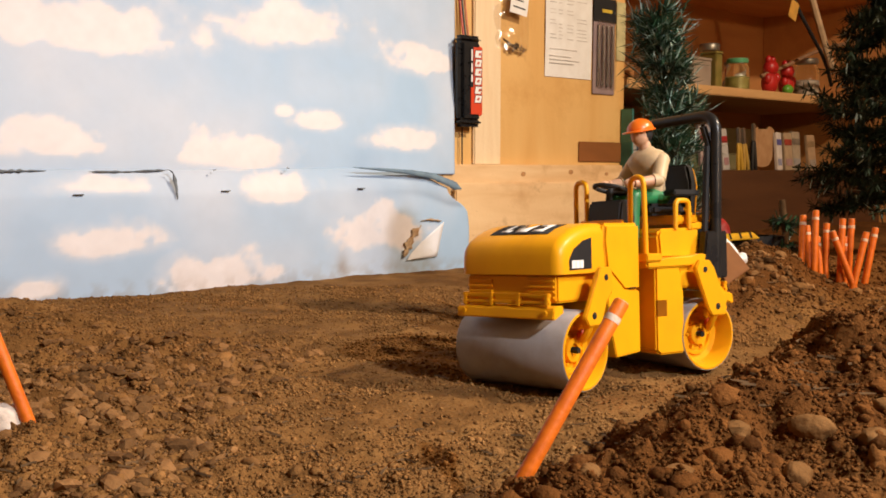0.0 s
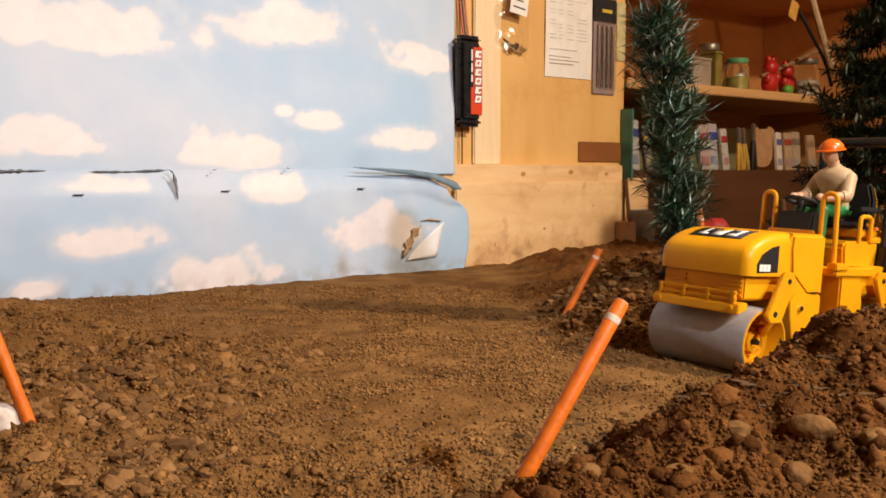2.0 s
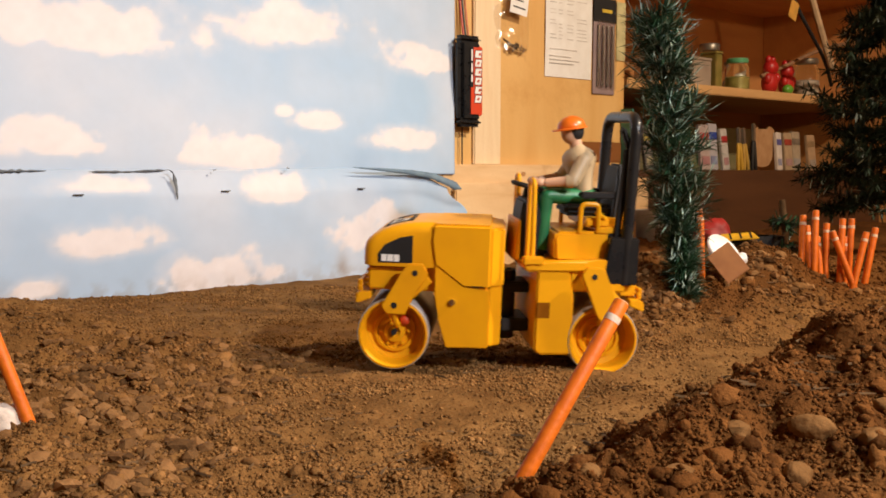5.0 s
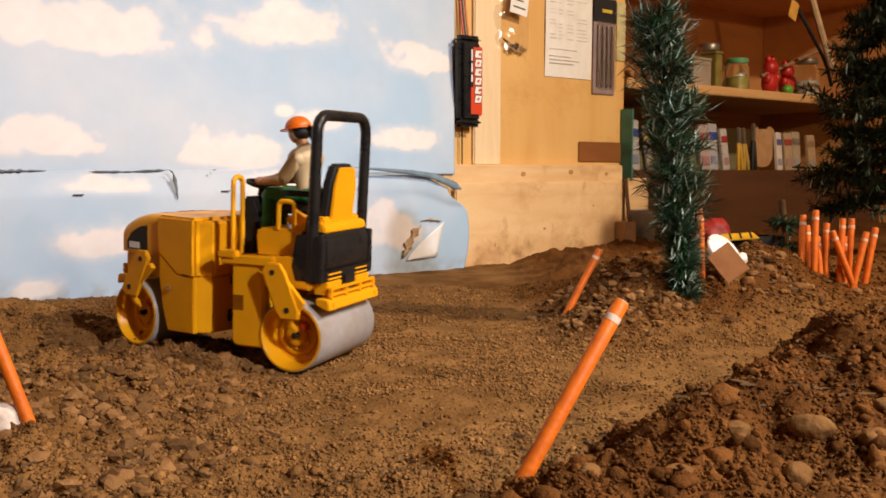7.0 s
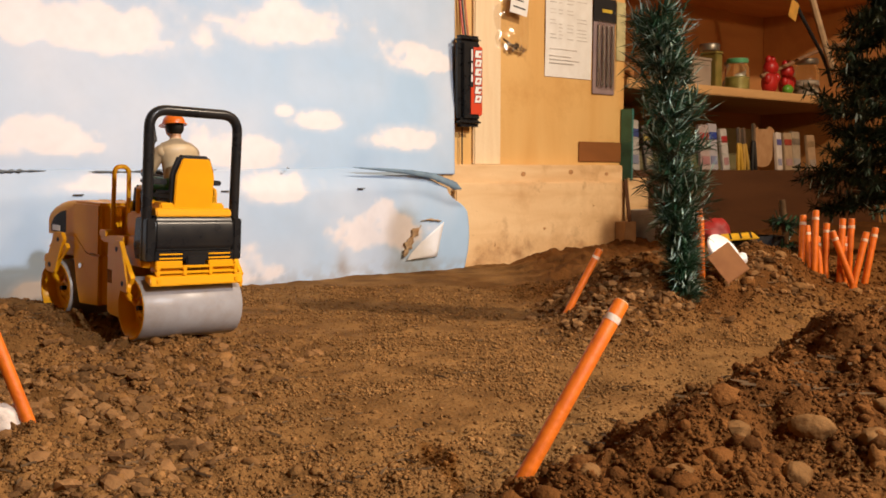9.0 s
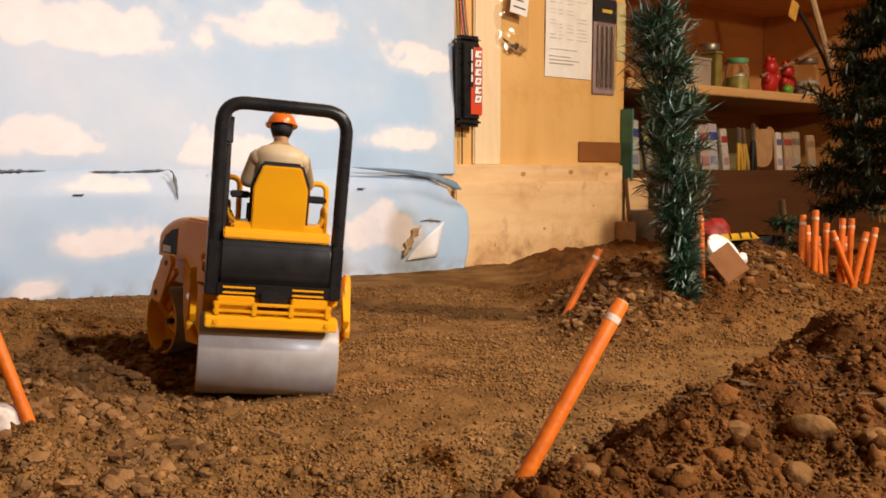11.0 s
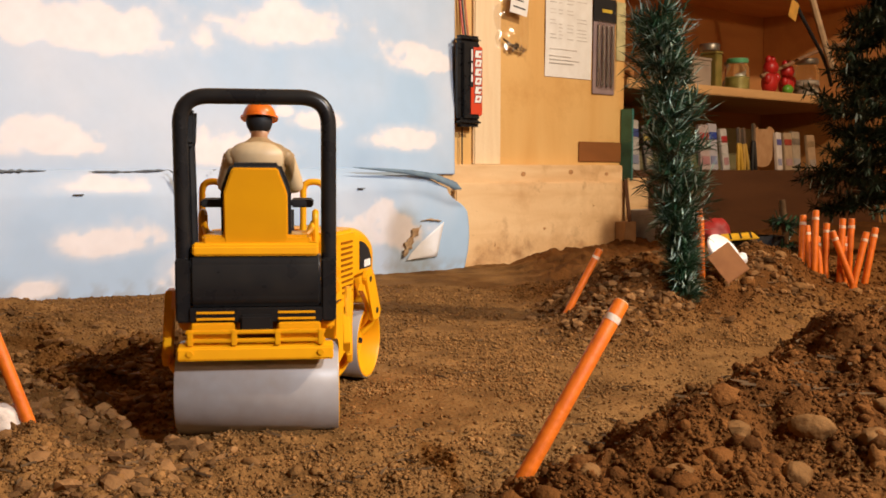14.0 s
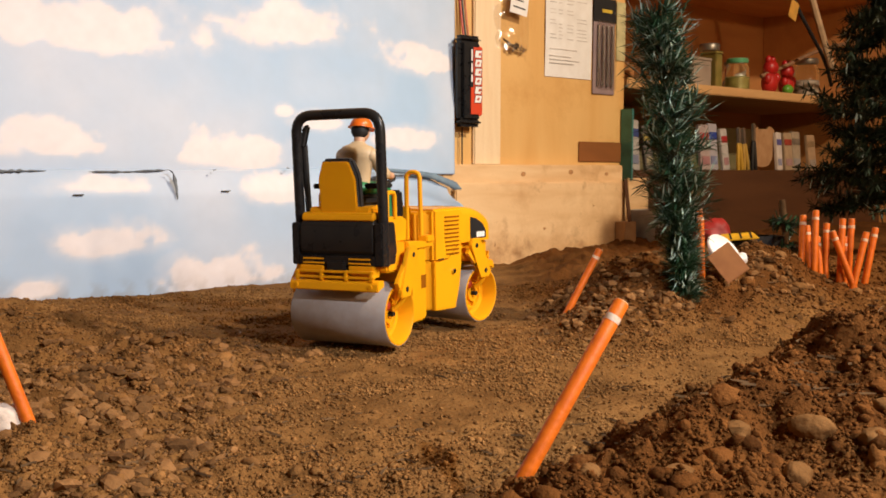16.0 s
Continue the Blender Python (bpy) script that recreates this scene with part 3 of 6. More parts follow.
    part("steering_wheel", bm, MATT_BLACK, roller, at=pose(0, 0.0540, 0.1400, 14))

    # front section, built about the pivot
    bm = bmesh.new()
    prism(bm, [(0.005, 0.0195), (0.037, 0.0185), (0.043, 0.040), (0.047, 0.060), (0.047, 0.0825), (0.0255, 0.0648), (0.005, 0.0642)], -0.0464, 0.0464, 0.0008)
    plan_prism(bm, [(-0.0330, -0.0040), (0.0330, -0.0040), (0.0430, 0.0055), (-0.0430, 0.0055)], 0.0200, 0.0655, 0.001)
    fore = part("front_section", bm, YELLOW, roller, "yellow engine section that steers")
    bm = bmesh.new()
    box(bm, -0.040, 0.040, 0.035, 0.098, 0.0600, 0.0790, 0.0015)
    part("grille_block", bm, YELLOW, fore)
    bm = bmesh.new()
    prism(bm, [(0.004, 0.0640), (0.0255, 0.0645), (0.0480, 0.0810), (0.0510, 0.1000), (0.0495, 0.1128), (0.004, 0.1130)], -0.0468, 0.0468, 0.0024, segs=3)
    plan_prism(bm, [(-0.0330, -0.0050), (0.0330, -0.0050), (0.0430, 0.0065), (-0.0430, 0.0065)], 0.0645, 0.1105, 0.002)
    part("hood", bm, YELLOW, fore)
    bm = bmesh.new()
    nose_shell(bm, 0.0446, 0.0080)
    part("hood_nose", bm, YELLOW, fore)
    # printed panels
    for s in (-1, 1):
        bm = bmesh.new()
        prism(bm, [(0.0640, 0.0820), (0.0900, 0.0815), (0.0905, 0.0880), (0.0850, 0.0955), (0.0740, 0.1010), (0.0640, 0.1030)], s * 0.0444, s * 0.0449, 0.0)
        d = part("side_decal", bm, MATT_BLACK, fore, "black printed side panel with white block")
        bm = bmesh.new()
        for y0, y1 in ((0.0740, 0.0780), (0.0785, 0.0830), (0.0835, 0.0875)):
            box(bm, s * 0.0450 - 0.0002, s * 0.0450 + 0.0002, y0, y1, 0.0828, 0.0880)
        part("logo_block", bm, WHITE, fore, "white logo block")
        bm = bmesh.new()
        rod(bm, (s * 0.0458, 0.0330, 0.0540), (s * 0.0485, 0.0330, 0.0540), 0.0024, 10)
        part("lock_pin", bm, CHROME, fore, "shiny screw head")
        bm = bmesh.new()
        box(bm, s * 0.0464 - 0.0004, s * 0.0464 + 0.0008, 0.010, 0.019, 0.0660, 0.0672, 0.0002)
        part("latch", bm, MATT_BLACK, fore)
        arm(fore, s, (0.0610, 0.0790), (0.0760, 0.0470), 0.0094, "front_drum_arm")
        # cooling louvres, flat strips in the same shaded orange
        for k in range(10):
            bm = bmesh.new()
            z = 0.0700 + k * 0.0038
            box(bm, s * 0.0470 - 0.0002, s * 0.0470 + 0.0006, 0.020 + max(0, 4 - k) * 0.0006, 0.042, z, z + 0.0013)
            part("louvre", bm, RECESS_SHADE, fore) if s > 0 else bm.free()
    def over(y):
        """Height of the nose's top at y."""
        return float(np.interp(y, [q[0] for q in NOSE[:1:-1]], [q[1] for q in NOSE[:1:-1]]))

    def decal(name, mats, outline, lift, label=""):
        """A thin print that follows the nose's top; outline of (x, y)."""
        bm = bmesh.new()
        n, quad = 8, outline
        grid = []
        for i in range(n + 1):
            u = i / n
            l = Vector(quad[0]).lerp(Vector(quad[3]), u)
            r = Vector(quad[1]).lerp(Vector(quad[2]), u)
            grid.append([bm.verts.new((x, y, over(y) + lift)) for x, y in (l, l.lerp(r, 0.5), r)])
        for p, q in zip(grid, grid[1:]):
            for k in range(2):
                bm.faces.new((p[k], p[k + 1], q[k + 1], q[k]))
        ob = part(name, bm, mats, fore, label)
        ob.modifiers.new("thickness", "SOLIDIFY").thickness = 0.0002

    decal("top_decal", MATT_BLACK, [(-0.026, 0.066), (0.026, 0.066), (0.026, 0.0885), (-0.026, 0.0885)], 0.0004, "black printed panel on the hood")
    for x0, x1 in ((-0.020, -0.008), (-0.0055, 0.0065), (0.009, 0.020)):
        decal("logo_bar", WHITE, [(x0, 0.0700), (x1, 0.0700), (x1 - 0.001, 0.0850), (x0 + 0.001, 0.0850)], 0.0007, "white logo shape")
    decal("logo_notch", MATT_BLACK, [(-0.016, 0.0745), (-0.0082, 0.0745), (-0.0082, 0.0805), (-0.016, 0.0805)], 0.0010)
    decal("logo_notch", MATT_BLACK, [(0.0088, 0.0690), (0.0124, 0.0690), (0.0124, 0.0820), (0.0088, 0.0820)], 0.0010)
    decal("logo_notch", MATT_BLACK, [(0.0166, 0.0690), (0.0202, 0.0690), (0.0202, 0.0820), (0.0166, 0.0820)], 0.0010)
    decal("logo_triangle", YELLOW, [(-0.0065, 0.0690), (0.0075, 0.0690), (0.0010, 0.0775), (0.0000, 0.0775)], 0.0012)
    # nose grille
    for x0, x1 in ((-0.038, -0.016), (0.016, 0.038)):
        for k in range(4):
            bm = bmesh.new()
            z = 0.0630 + k * 0.0036
            box(bm, x0, x1, 0.0972, 0.0995, z, z + 0.0016, 0.0003)
            part("grille_slat", bm, YELLOW, fore)
    bumper(fore, 0.1050, 1)
    # articulated joint between the halves
    bm = bmesh.new()
    rod(bm, (0, 0.0800, 0.020), (0, 0.0800, 0.074), 0.010, 20)
    box(bm, -0.020, 0.020, 0.060, 0.086, 0.028, 0.038, 0.001)
    box(bm, -0.016, 0.016, 0.060, 0.086, 0.058, 0.066, 0.001)
    part("joint", bm, MATT_BLACK, roller)
    # the rear half is short, and the engine section a little narrower
    for ob in roller.children_recursive:
        top = ob
        while top.parent is not roller:
            top = top.parent
        if top in (rear, front):
            continue
        for v in ob.data.vertices:
            if top is fore:
                v.co.x *= 0.968
            elif top.name.startswith("steering"):
                continue
            else:
                v.co.y -= draw_in(v.co.y)
    return roller, fore, rear, front


def build_driver():
    """A toy figure on the seat, one plain mesh."""
    bm = bmesh.new()
    for s in (-1, 1):
        rod(bm, (s * 0.007, 0.018, 0.1335), (s * 0.011, 0.047, 0.1340), 0.0068, 14, 2, 0.0058)
        blob(bm, (s * 0.011, 0.047, 0.1335), (0.0060, 0.0060, 0.0060), 2, 2)
        rod(bm, (s * 0.011, 0.048, 0.1335), (s * 0.012, 0.051, 0.0920), 0.0057, 14, 2, 0.0048)
        box(bm, s * 0.012 - 0.0045, s * 0.012 + 0.0045, 0.046, 0.063, 0.0868, 0.0930, 0.0022, mat=4)
        blob(bm, (s * 0.0138, 0.0206, 0.1620), (0.0068, 0.0068, 0.0066), 3, 1)
        rod(bm, (s * 0.0150, 0.0212, 0.1625), (s * 0.0205, 0.0300, 0.1465), 0.0061, 14, 1, 0.0054)
        blob(bm, (s * 0.0205, 0.0302, 0.1462), (0.0052, 0.0052, 0.0052), 2, 1)
        rod(bm, (s * 0.0205, 0.0300, 0.1463), (s * 0.0192, 0.0350, 0.1458), 0.0054, 12, 1, 0.0052)
        rod(bm, (s * 0.0200, 0.0330, 0.1462), (s * 0.0150, 0.0500, 0.1440), 0.0043, 12, 3, 0.0034)
        blob(bm, (s * 0.0140, 0.0540, 0.1440), (0.0036, 0.0052, 0.0034), 2, 3)
    blob(bm, (0, 0.0160, 0.1340), (0.0150, 0.0110, 0.0085), 3, 2)
    m = Matrix.Translation((0, 0.0175, 0.1360)) @ Matrix.Rotation(radians(-8), 4, "X")
    rings = [(0.0125, 0), (0.0128, 0.006), (0.0142, 0.016), (0.0172, 0.022), (0.0190, 0.0265), (0.0182, 0.0300), (0.0138, 0.0340), (0.0082, 0.0362), (0.0052, 0.0385)]
    for v in lathe(bm, rings, None, 24, 1):
        v.co.y *= 0.70
        v.co = m @ v.co
    rod(bm, (0, 0.0230, 0.1700), (0, 0.0260, 0.1790), 0.0050, 14, 3)
    blob(bm, (0, 0.0285, 0.1830), (0.0072, 0.0082, 0.0092), 3, 3)
    blob(bm, (0, 0.0262, 0.1838), (0.0079, 0.0078, 0.0080), 3, 4)
    # hard hat
    r = blob(bm, (0, 0, 0), (0.0100, 0.0112, 0.0098), 3, 0)
    cut = Matrix.Translation((0, 0.0285, 0.1865)) @ Matrix.Rotation(radians(-10), 4, "X")
    for v in r:
        v.co.z = max(v.co.z, -0.0004)
        v.co = cut @ v.co
    for v in lathe(bm, [(0.0098, -0.0006), (0.0112, -0.0008), (0.0112, 0.0002), (0.0098, 0.0006)], None, 28, 0):
        v.co.y = v.co.y * 1.1 + (0.0032 if v.co.y > 0.004 else 0)
        v.co = cut @ v.co
    for v in bm.verts:
        v.co.y -= 0.0066
    ob = mesh_object("toy_driver", bm, [HELMET, SHIRT, TROUSERS, SKIN, MATT_BLACK])
    return tagged(ob, "seated plastic toy figure in orange helmet and green trousers", "toy figure")


ROLLER, FORE, REAR_DRUM, FRONT_DRUM = build_roller()
DRIVER = build_driver()


# ---- things on the wall ----
def on_wall(ob):
    ob.matrix_world = WALL
    return ob


CLOUDS = [(-0.58, 0.323, 0.114, 0.04), (-0.677, 0.325, 0.037, 0.039), (-0.318, 0.355, 0.103, 0.039), (-0.081, 0.325, 0.072, 0.033), (-0.645, 0.188, 0.069, 0.03),
          (-0.441, 0.178, 0.091, 0.038), (-0.282, 0.226, 0.052, 0.02), (-0.338, 0.238, 0.019, 0.014), (-0.132, 0.201, 0.075, 0.024), (-0.578, 0.137, 0.081, 0.019),
          (-0.34, 0.126, 0.061, 0.025), (-0.578, 0.067, 0.06, 0.026), (-0.425, 0.012, 0.083, 0.035), (-0.177, 0.06, 0.092, 0.043), (-0.679, 0.015, 0.035, 0.015), (-0.016, 0.183, 0.014, 0.022)]


def printed_paper():
    m = material("printed_paper", (0.5, 0.6, 0.7), 0.62, bump=0.05, bump_scale=60)
    nt = m.node_tree
    at = nt.nodes.new("ShaderNodeVertexColor")
    at.layer_name = "print"
    mul = nt.nodes.new("ShaderNodeMix")
    mul.data_type, mul.blend_type = "RGBA", "MULTIPLY"
    mul.inputs["Factor"].default_value = 0.10
    nt.links.new(at.outputs["Color"], mul.inputs["A"])
    nt.links.new(nt.nodes["Noise Texture"].outputs["Fac"], mul.inputs["B"])
    nt.links.new(mul.outputs["Result"], nt.nodes["Principled BSDF"].inputs["Base Color"])
    return m


PAPER = printed_paper()


def sky_print(s, z):
    """Colour of the printed sky at a place of the wall."""
    wob = fbm(s, z, 0.055, 4)
    fine = fbm(s + 4, z, 0.014, 3)
    c = np.zeros_like(s)
    for cs, cz, rs, rz in CLOUDS:
        dz = (z - cz) / rz
        dz = np.where(dz < 0, dz * 1.6, dz)
        d = np.sqrt(((s - cs) / rs) ** 2 + dz ** 2) + np.where(dz < 0, 0.5, 0.8) * wob + 0.20 * fine
        c = np.maximum(c, 1 - smooth_step(0.68, 1.12, d))
        c = np.maximum(c, 0.35 * (1 - smooth_step(0.8, 1.5, d)))
    haze = np.clip(0.16 + 0.55 * fbm(s, z + 7, 0.16, 3), 0, 0.4)
    c = np.clip(np.maximum(c, haze), 0, 1)[..., None]
    blue = np.array([0.425, 0.565, 0.745]) - 0.05 * smooth_step(-0.7, 0.0, s)[..., None] * np.array([1.0, 0.4, 0.1])
    white = np.array([0.79, 0.755, 0.775]) + 0.05 * fine[..., None]
    rgb = blue * (1 - c) + white * c
    # small brown spot low on the paper, soil splashes at the foot
    brown_spot = 0.45 * np.exp(-((s + 0.232) / 0.011) ** 2 - ((z - 0.016) / 0.022) ** 2)
    foot = np.clip(1 - (z - 0.006) / (0.016 + 0.03 * np.abs(wob)), 0, 1) * np.clip(0.5 + 2.5 * fine, 0, 1) * 0.28
    dirt = np.clip(brown_spot + foot, 0, 0.85)[..., None]
    return rgb * (1 - dirt) + np.array([0.25, 0.16, 0.08]) * dirt


def sheet(name, s, z, y, label, shift=0.0):
    ny, nx = s.shape
    verts = np.stack([s, y, z], -1).reshape(-1, 3)
    i = (np.arange(ny - 1)[:, None] * nx + np.arange(nx - 1)[None, :]).ravel()
    me = bpy.data.meshes.new(name)
    me.from_pydata(verts.tolist(), [], np.stack([i, i + 1, i + nx + 1, i + nx], -1).tolist())
    col = me.color_attributes.new("print", "FLOAT_COLOR", "POINT")
    rgb = sky_print(s + shift, z).reshape(-1, 3)
    col.data.foreach_set("color", np.concatenate([rgb, np.ones((len(rgb), 1))], 1).astype(np.float32).ravel())
    me.materials.append(PAPER)
    me.shade_smooth()
    ob = new(name, me)
    mod = ob.modifiers.new("thickness", "SOLIDIFY")
    mod.thickness, mod.offset = 0.0004, 1
    return tagged(on_wall(ob), label, "poster")


def build_papers():
    s, z = np.meshgrid(np.linspace(-1.1, -0.0175, 330), np.linspace(0.150, 0.62, 150))
    s = s - 0.0205 * (s + 1.1) / 1.08 * (1 - smooth_step(0.13, 0.36, z))
    sheet("sky_poster", s, z, -0.0290 + 0.0260 * smooth_step(0.13, 0.36, z) + 0.0012 * fbm(s, z, 0.2, 2), "pale blue poster printed with white clouds")
    u, v = np.meshgrid(np.linspace(0, 1, 340), np.linspace(0, 1, 60))
    z0 = -0.02
    # right edge bows outwards, the top edge sags at its loose corner
    right = -0.032 + 0.012 * np.sin(np.pi * np.clip(v * 1.05, 0, 1)) - 0.035 * smooth_step(0.70, 1.0, v)
    s = -1.1 + (right + 1.1) * u
    top = 0.1575 + 0.0025 * smooth_step(-0.5, -0.2, s) - 0.026 * smooth_step(-0.15, -0.045, s) ** 1.6
    z = z0 + (top - z0) * v
    curl = smooth_step(-0.24, -0.06, s) * smooth_step(0.75, 1.0, v)
    y = -0.0385 + 0.0085 * smooth_step(0.8, 1.0, v) - 0.0045 * np.sin(np.pi * v) - 0.0022 * fbm(s, z, 0.11, 3) - 0.015 * curl
    z = z - 0.010 * curl
    z[-3:, :] -= 0.0006 * np.abs(fbm(s[-3:, :], z[-3:, :] * 0, 0.02, 3))
    sheet("sky_banner", s, z, y, "loose torn paper strip with painted clouds, sagging corner", 0.010 + 0.027 * (s + 0.717) / 0.69)


build_papers()

GREY_TEAR = material("torn_edge", (0.10, 0.115, 0.13), 0.8, 0, (0.20, 0.23, 0.26), 90)
TORN_CORE = material("torn_core", (0.36, 0.22, 0.11), 0.9, 0, (0.55, 0.42, 0.28), 120, bump=0.8, bump_scale=600)
BLUE_BACK = material("paper_fold", (0.13, 0.20, 0.27), 0.7, 0, (0.2, 0.29, 0.36), 60)


def ragged(name, mats, spine, wide, y, label, seed, depth=0.0015, category="tear", rough=1.0, grow=0.0):
    """A ragged strip along points (s, z) of the wall."""
    rnd = random.Random(seed)
    pts = rounded([(a, 0, b) for a, b in spine], 0.004, 3)
    dense = []
    for p, q in zip(pts, pts[1:]):
        n = max(1, int((q - p).length / 0.004))
        dense += [p.lerp(q, k / n) for k in range(n)]
    dense.append(pts[-1])
    bm = bmesh.new()
    rows = []
    for i, p in enumerate(dense):
        t = (dense[min(i + 1, len(dense) - 1)] - dense[max(i - 1, 0)]).normalized()
        nrm = Vector((-t.z, 0, t.x))
        w = wide * (1 - 0.75 * rough + rough * rnd.random()) * (1 - grow + grow * i / len(dense)) * min(1, 0.2 + i / 4, 0.2 + (len(dense) - 1 - i) / 4)
        yy = y - depth * rnd.random()
        rows.append([bm.verts.new((p + nrm * (w * k)) + Vector((0, yy - (0.0006 if k == 0 else 0), 0))) for k in (-1, 0, 1)])
    for a, b in zip(rows, rows[1:]):
        for k in range(2):
            bm.faces.new((a[k], a[k + 1], b[k + 1], b[k]))
    ob = mesh_object(name, bm, mats)
    mod = ob.modifiers.new("thickness", "SOLIDIFY")
    mod.thickness = 0.0004
    return tagged(on_wall(ob), label, category)


ragged("paper_tear", GREY_TEAR, [(-0.74, 0.1545), (-0.665, 0.1555)], 0.0020, -0.0330, "grey frayed gap along the poster's seam", 1)
ragged("paper_tear", GREY_TEAR, [(-0.615, 0.1545), (-0.57, 0.154), (-0.517, 0.1565)], 0.0014, -0.0330, "grey frayed gap along the poster's seam", 2)
ragged("paper_tear", GREY_TEAR, [(-0.522, 0.157), (-0.514, 0.154), (-0.511, 0.140), (-0.508, 0.118)], 0.0022, -0.0445, "dark hanging tear in the blue paper", 3)
ragged("paper_fold", BLUE_BACK, [(-0.246, 0.1605), (-0.20, 0.1575), (-0.145, 0.1535), (-0.100, 0.1475), (-0.065, 0.136), (-0.042, 0.127)], 0.0070, -0.0500, "dark blue turned-over edge of the paper", 4, 0.0004, "fold", 0.15, 0.9)
ragged("torn_hole", TORN_CORE, [(-0.152, 0.025), (-0.143, 0.042), (-0.130, 0.062), (-0.118, 0.072)], 0.0075, -0.0450, "brown torn hole with ragged paper fibres", 5)
ragged("torn_hole", TORN_CORE, [(-0.120, 0.0785), (-0.104, 0.0810), (-0.078, 0.0775)], 0.0022, -0.0455, "brown torn hole with ragged paper fibres", 6)
for k, (a, b) in enumerate([(-0.457, 0.1565), (-0.348, 0.159), (-0.441, 0.129), (-0.631, 0.127), (-0.227, 0.130)]):
    bm = bmesh.new()
    w = 0.0015 if k < 2 else 0.006
    box(bm, a - w, a + w, -0.0455, -0.0415, b - 0.0005, b + 0.0005, 0.0002)
    tagged(on_wall(mesh_object("staple", bm, DARK_GREY)), "thin grey staple in the paper", "staple", "staples in the poster")
# white flap hanging from the torn hole
bm = bmesh.new()
rows = []
for i in range(9):
    t = i / 8
    rows.append([bm.verts.new((-0.146 + 0.060 * u + 0.014 * t * u, -0.0436 - 0.0012 * math.sin(3 * u) * (1 - t) - 0.0006 * t, 0.0195 + (0.054 * u ** 0.8) * t + 0.003 * u)) for u in np.linspace(0, 1, 9)])
for a, b in zip(rows, rows[1:]):
    for k in range(8):
        bm.faces.new((a[k], a[k + 1], b[k + 1], b[k]))
flap = mesh_object("paper_flap", bm, material("torn_white", (0.78, 0.80, 0.83), 0.6, 0, (0.70, 0.72, 0.76), 40))
flap.modifiers.new("thickness", "SOLIDIFY").thickness = 0.0004
tagged(on_wall(flap), "white flap of torn paper hanging loose", "paper")


def build_battery():
    bat = tagged(on_wall(new("battery_pack")), "black battery pack with red label hanging on wires", "battery")
    bat.matrix_world = WALL @ Matrix.Translation((-0.0265, 0, -0.003))
    bm = bmesh.new()
    box(bm, 0.000, 0.046, -0.030, -0.0085, 0.235, 0.370, 0.008, segs=4)
    part("casing", bm, BLACK, bat)
    for z0, z1 in ((0.2295, 0.2440), (0.3620, 0.3745)):
        bm = bmesh.new()
        box(bm, -0.001, 0.047, -0.0312, -0.0080, z0, z1, 0.006, segs=3)
        part("end_cap", bm, BLACK, bat)
    bm = bmesh.new()
    box(bm, 0.0180, 0.0458, -0.0318, -0.0255, 0.247, 0.358, 0.0022)
    lab = part("label", bm, material("red_label", (0.66, 0.060, 0.022), 0.35, 0, (0.55, 0.06, 0.02), 90), bat, "red printed label")
    for k in range(6):
        z = 0.2680 + k * 0.0143
        bm = bmesh.new()
        slant = lambda x0, x1, z0, z1, y0, y1, mat: prism(bm, [(z0, x0), (z1, x0 + 0.0022), (z1, x1 + 0.0022), (z0, x1)], y0, y1, mat=mat, m=Matrix(((0, 0, 1, 0), (1, 0, 0, 0), (0, 1, 0, 0), (0, 0, 0, 1))))
        slant(0.0265, 0.0412, z - 0.0008, z + 0.0120, -0.0322, -0.0316, 1)
        slant(0.0275, 0.0402, z, z + 0.0112, -0.0325, -0.0321, 0)
        slant(0.0315 + 0.003 * (k % 2), 0.0360 + 0.003 * (k % 2), z + 0.0036, z + 0.0078, -0.0328, -0.0324, 2)
        part("logo_bar", bm, [WHITE, MATT_BLACK, HUB_ORANGE], lab, "white logo shape with a dark edge")
    bm = bmesh.new()
    box(bm, 0.0186, 0.0250, -0.0321, -0.0316, 0.292, 0.357, 0.0002)
    part("print_panel", bm, MATT_BLACK, lab, "black strip of the label")
    for z0, z1 in ((0.300, 0.312), (0.316, 0.330), (0.334, 0.352)):
        bm = bmesh.new()
        box(bm, 0.0202, 0.0232, -0.0326, -0.0316, z0, z1, 0.0003)
        part("print_bar", bm, WHITE, lab, "white bar of small print")
    for x, c in ((0.016, (0.5, 0.03, 0.015)), (0.021, (0.02, 0.02, 0.02)), (0.0265, (0.6, 0.14, 0.03))):
        bm = bmesh.new()
        tube(bm, [(x, -0.018, 0.370), (x - 0.001, -0.014, 0.40), (x - 0.004, -0.010, 0.45), (x - 0.004, -0.010, 0.60)], 0.0017, 8)
        part("wire", bm, material("wire", c, 0.4), bat)
    bm = bmesh.new()
    tube(bm, [(0.020, -0.0095, 0.231), (0.021, -0.0085, 0.20), (0.021, -0.0085, 0.165)], 0.0012, 6)
    part("tail_wire", bm, MATT_BLACK, bat, "thin black wire")


build_battery()

CLEAR = bpy.data.materials.new("clear_film")
CLEAR.use_nodes = True
_nt = CLEAR.node_tree
_pass, _shine, _mix = (_nt.nodes.new(k) for k in ("ShaderNodeBsdfTransparent", "ShaderNodeBsdfGlossy", "ShaderNodeMixShader"))
_pass.inputs["Color"].default_value = (0.95, 0.93, 0.92, 1)
_shine.inputs["Roughness"].default_value = 0.16
_mix.inputs["Fac"].default_value = 0.13
_nt.links.new(_pass.outputs["BSDF"], _mix.inputs[1])
_nt.links.new(_shine.outputs["BSDF"], _mix.inputs[2])
_nt.links.new(_mix.outputs["Shader"], _nt.nodes["Material Output"].inputs["Surface"])
GLASS = bpy.data.materials.new("jar_glass")
GLASS.use_nodes = True
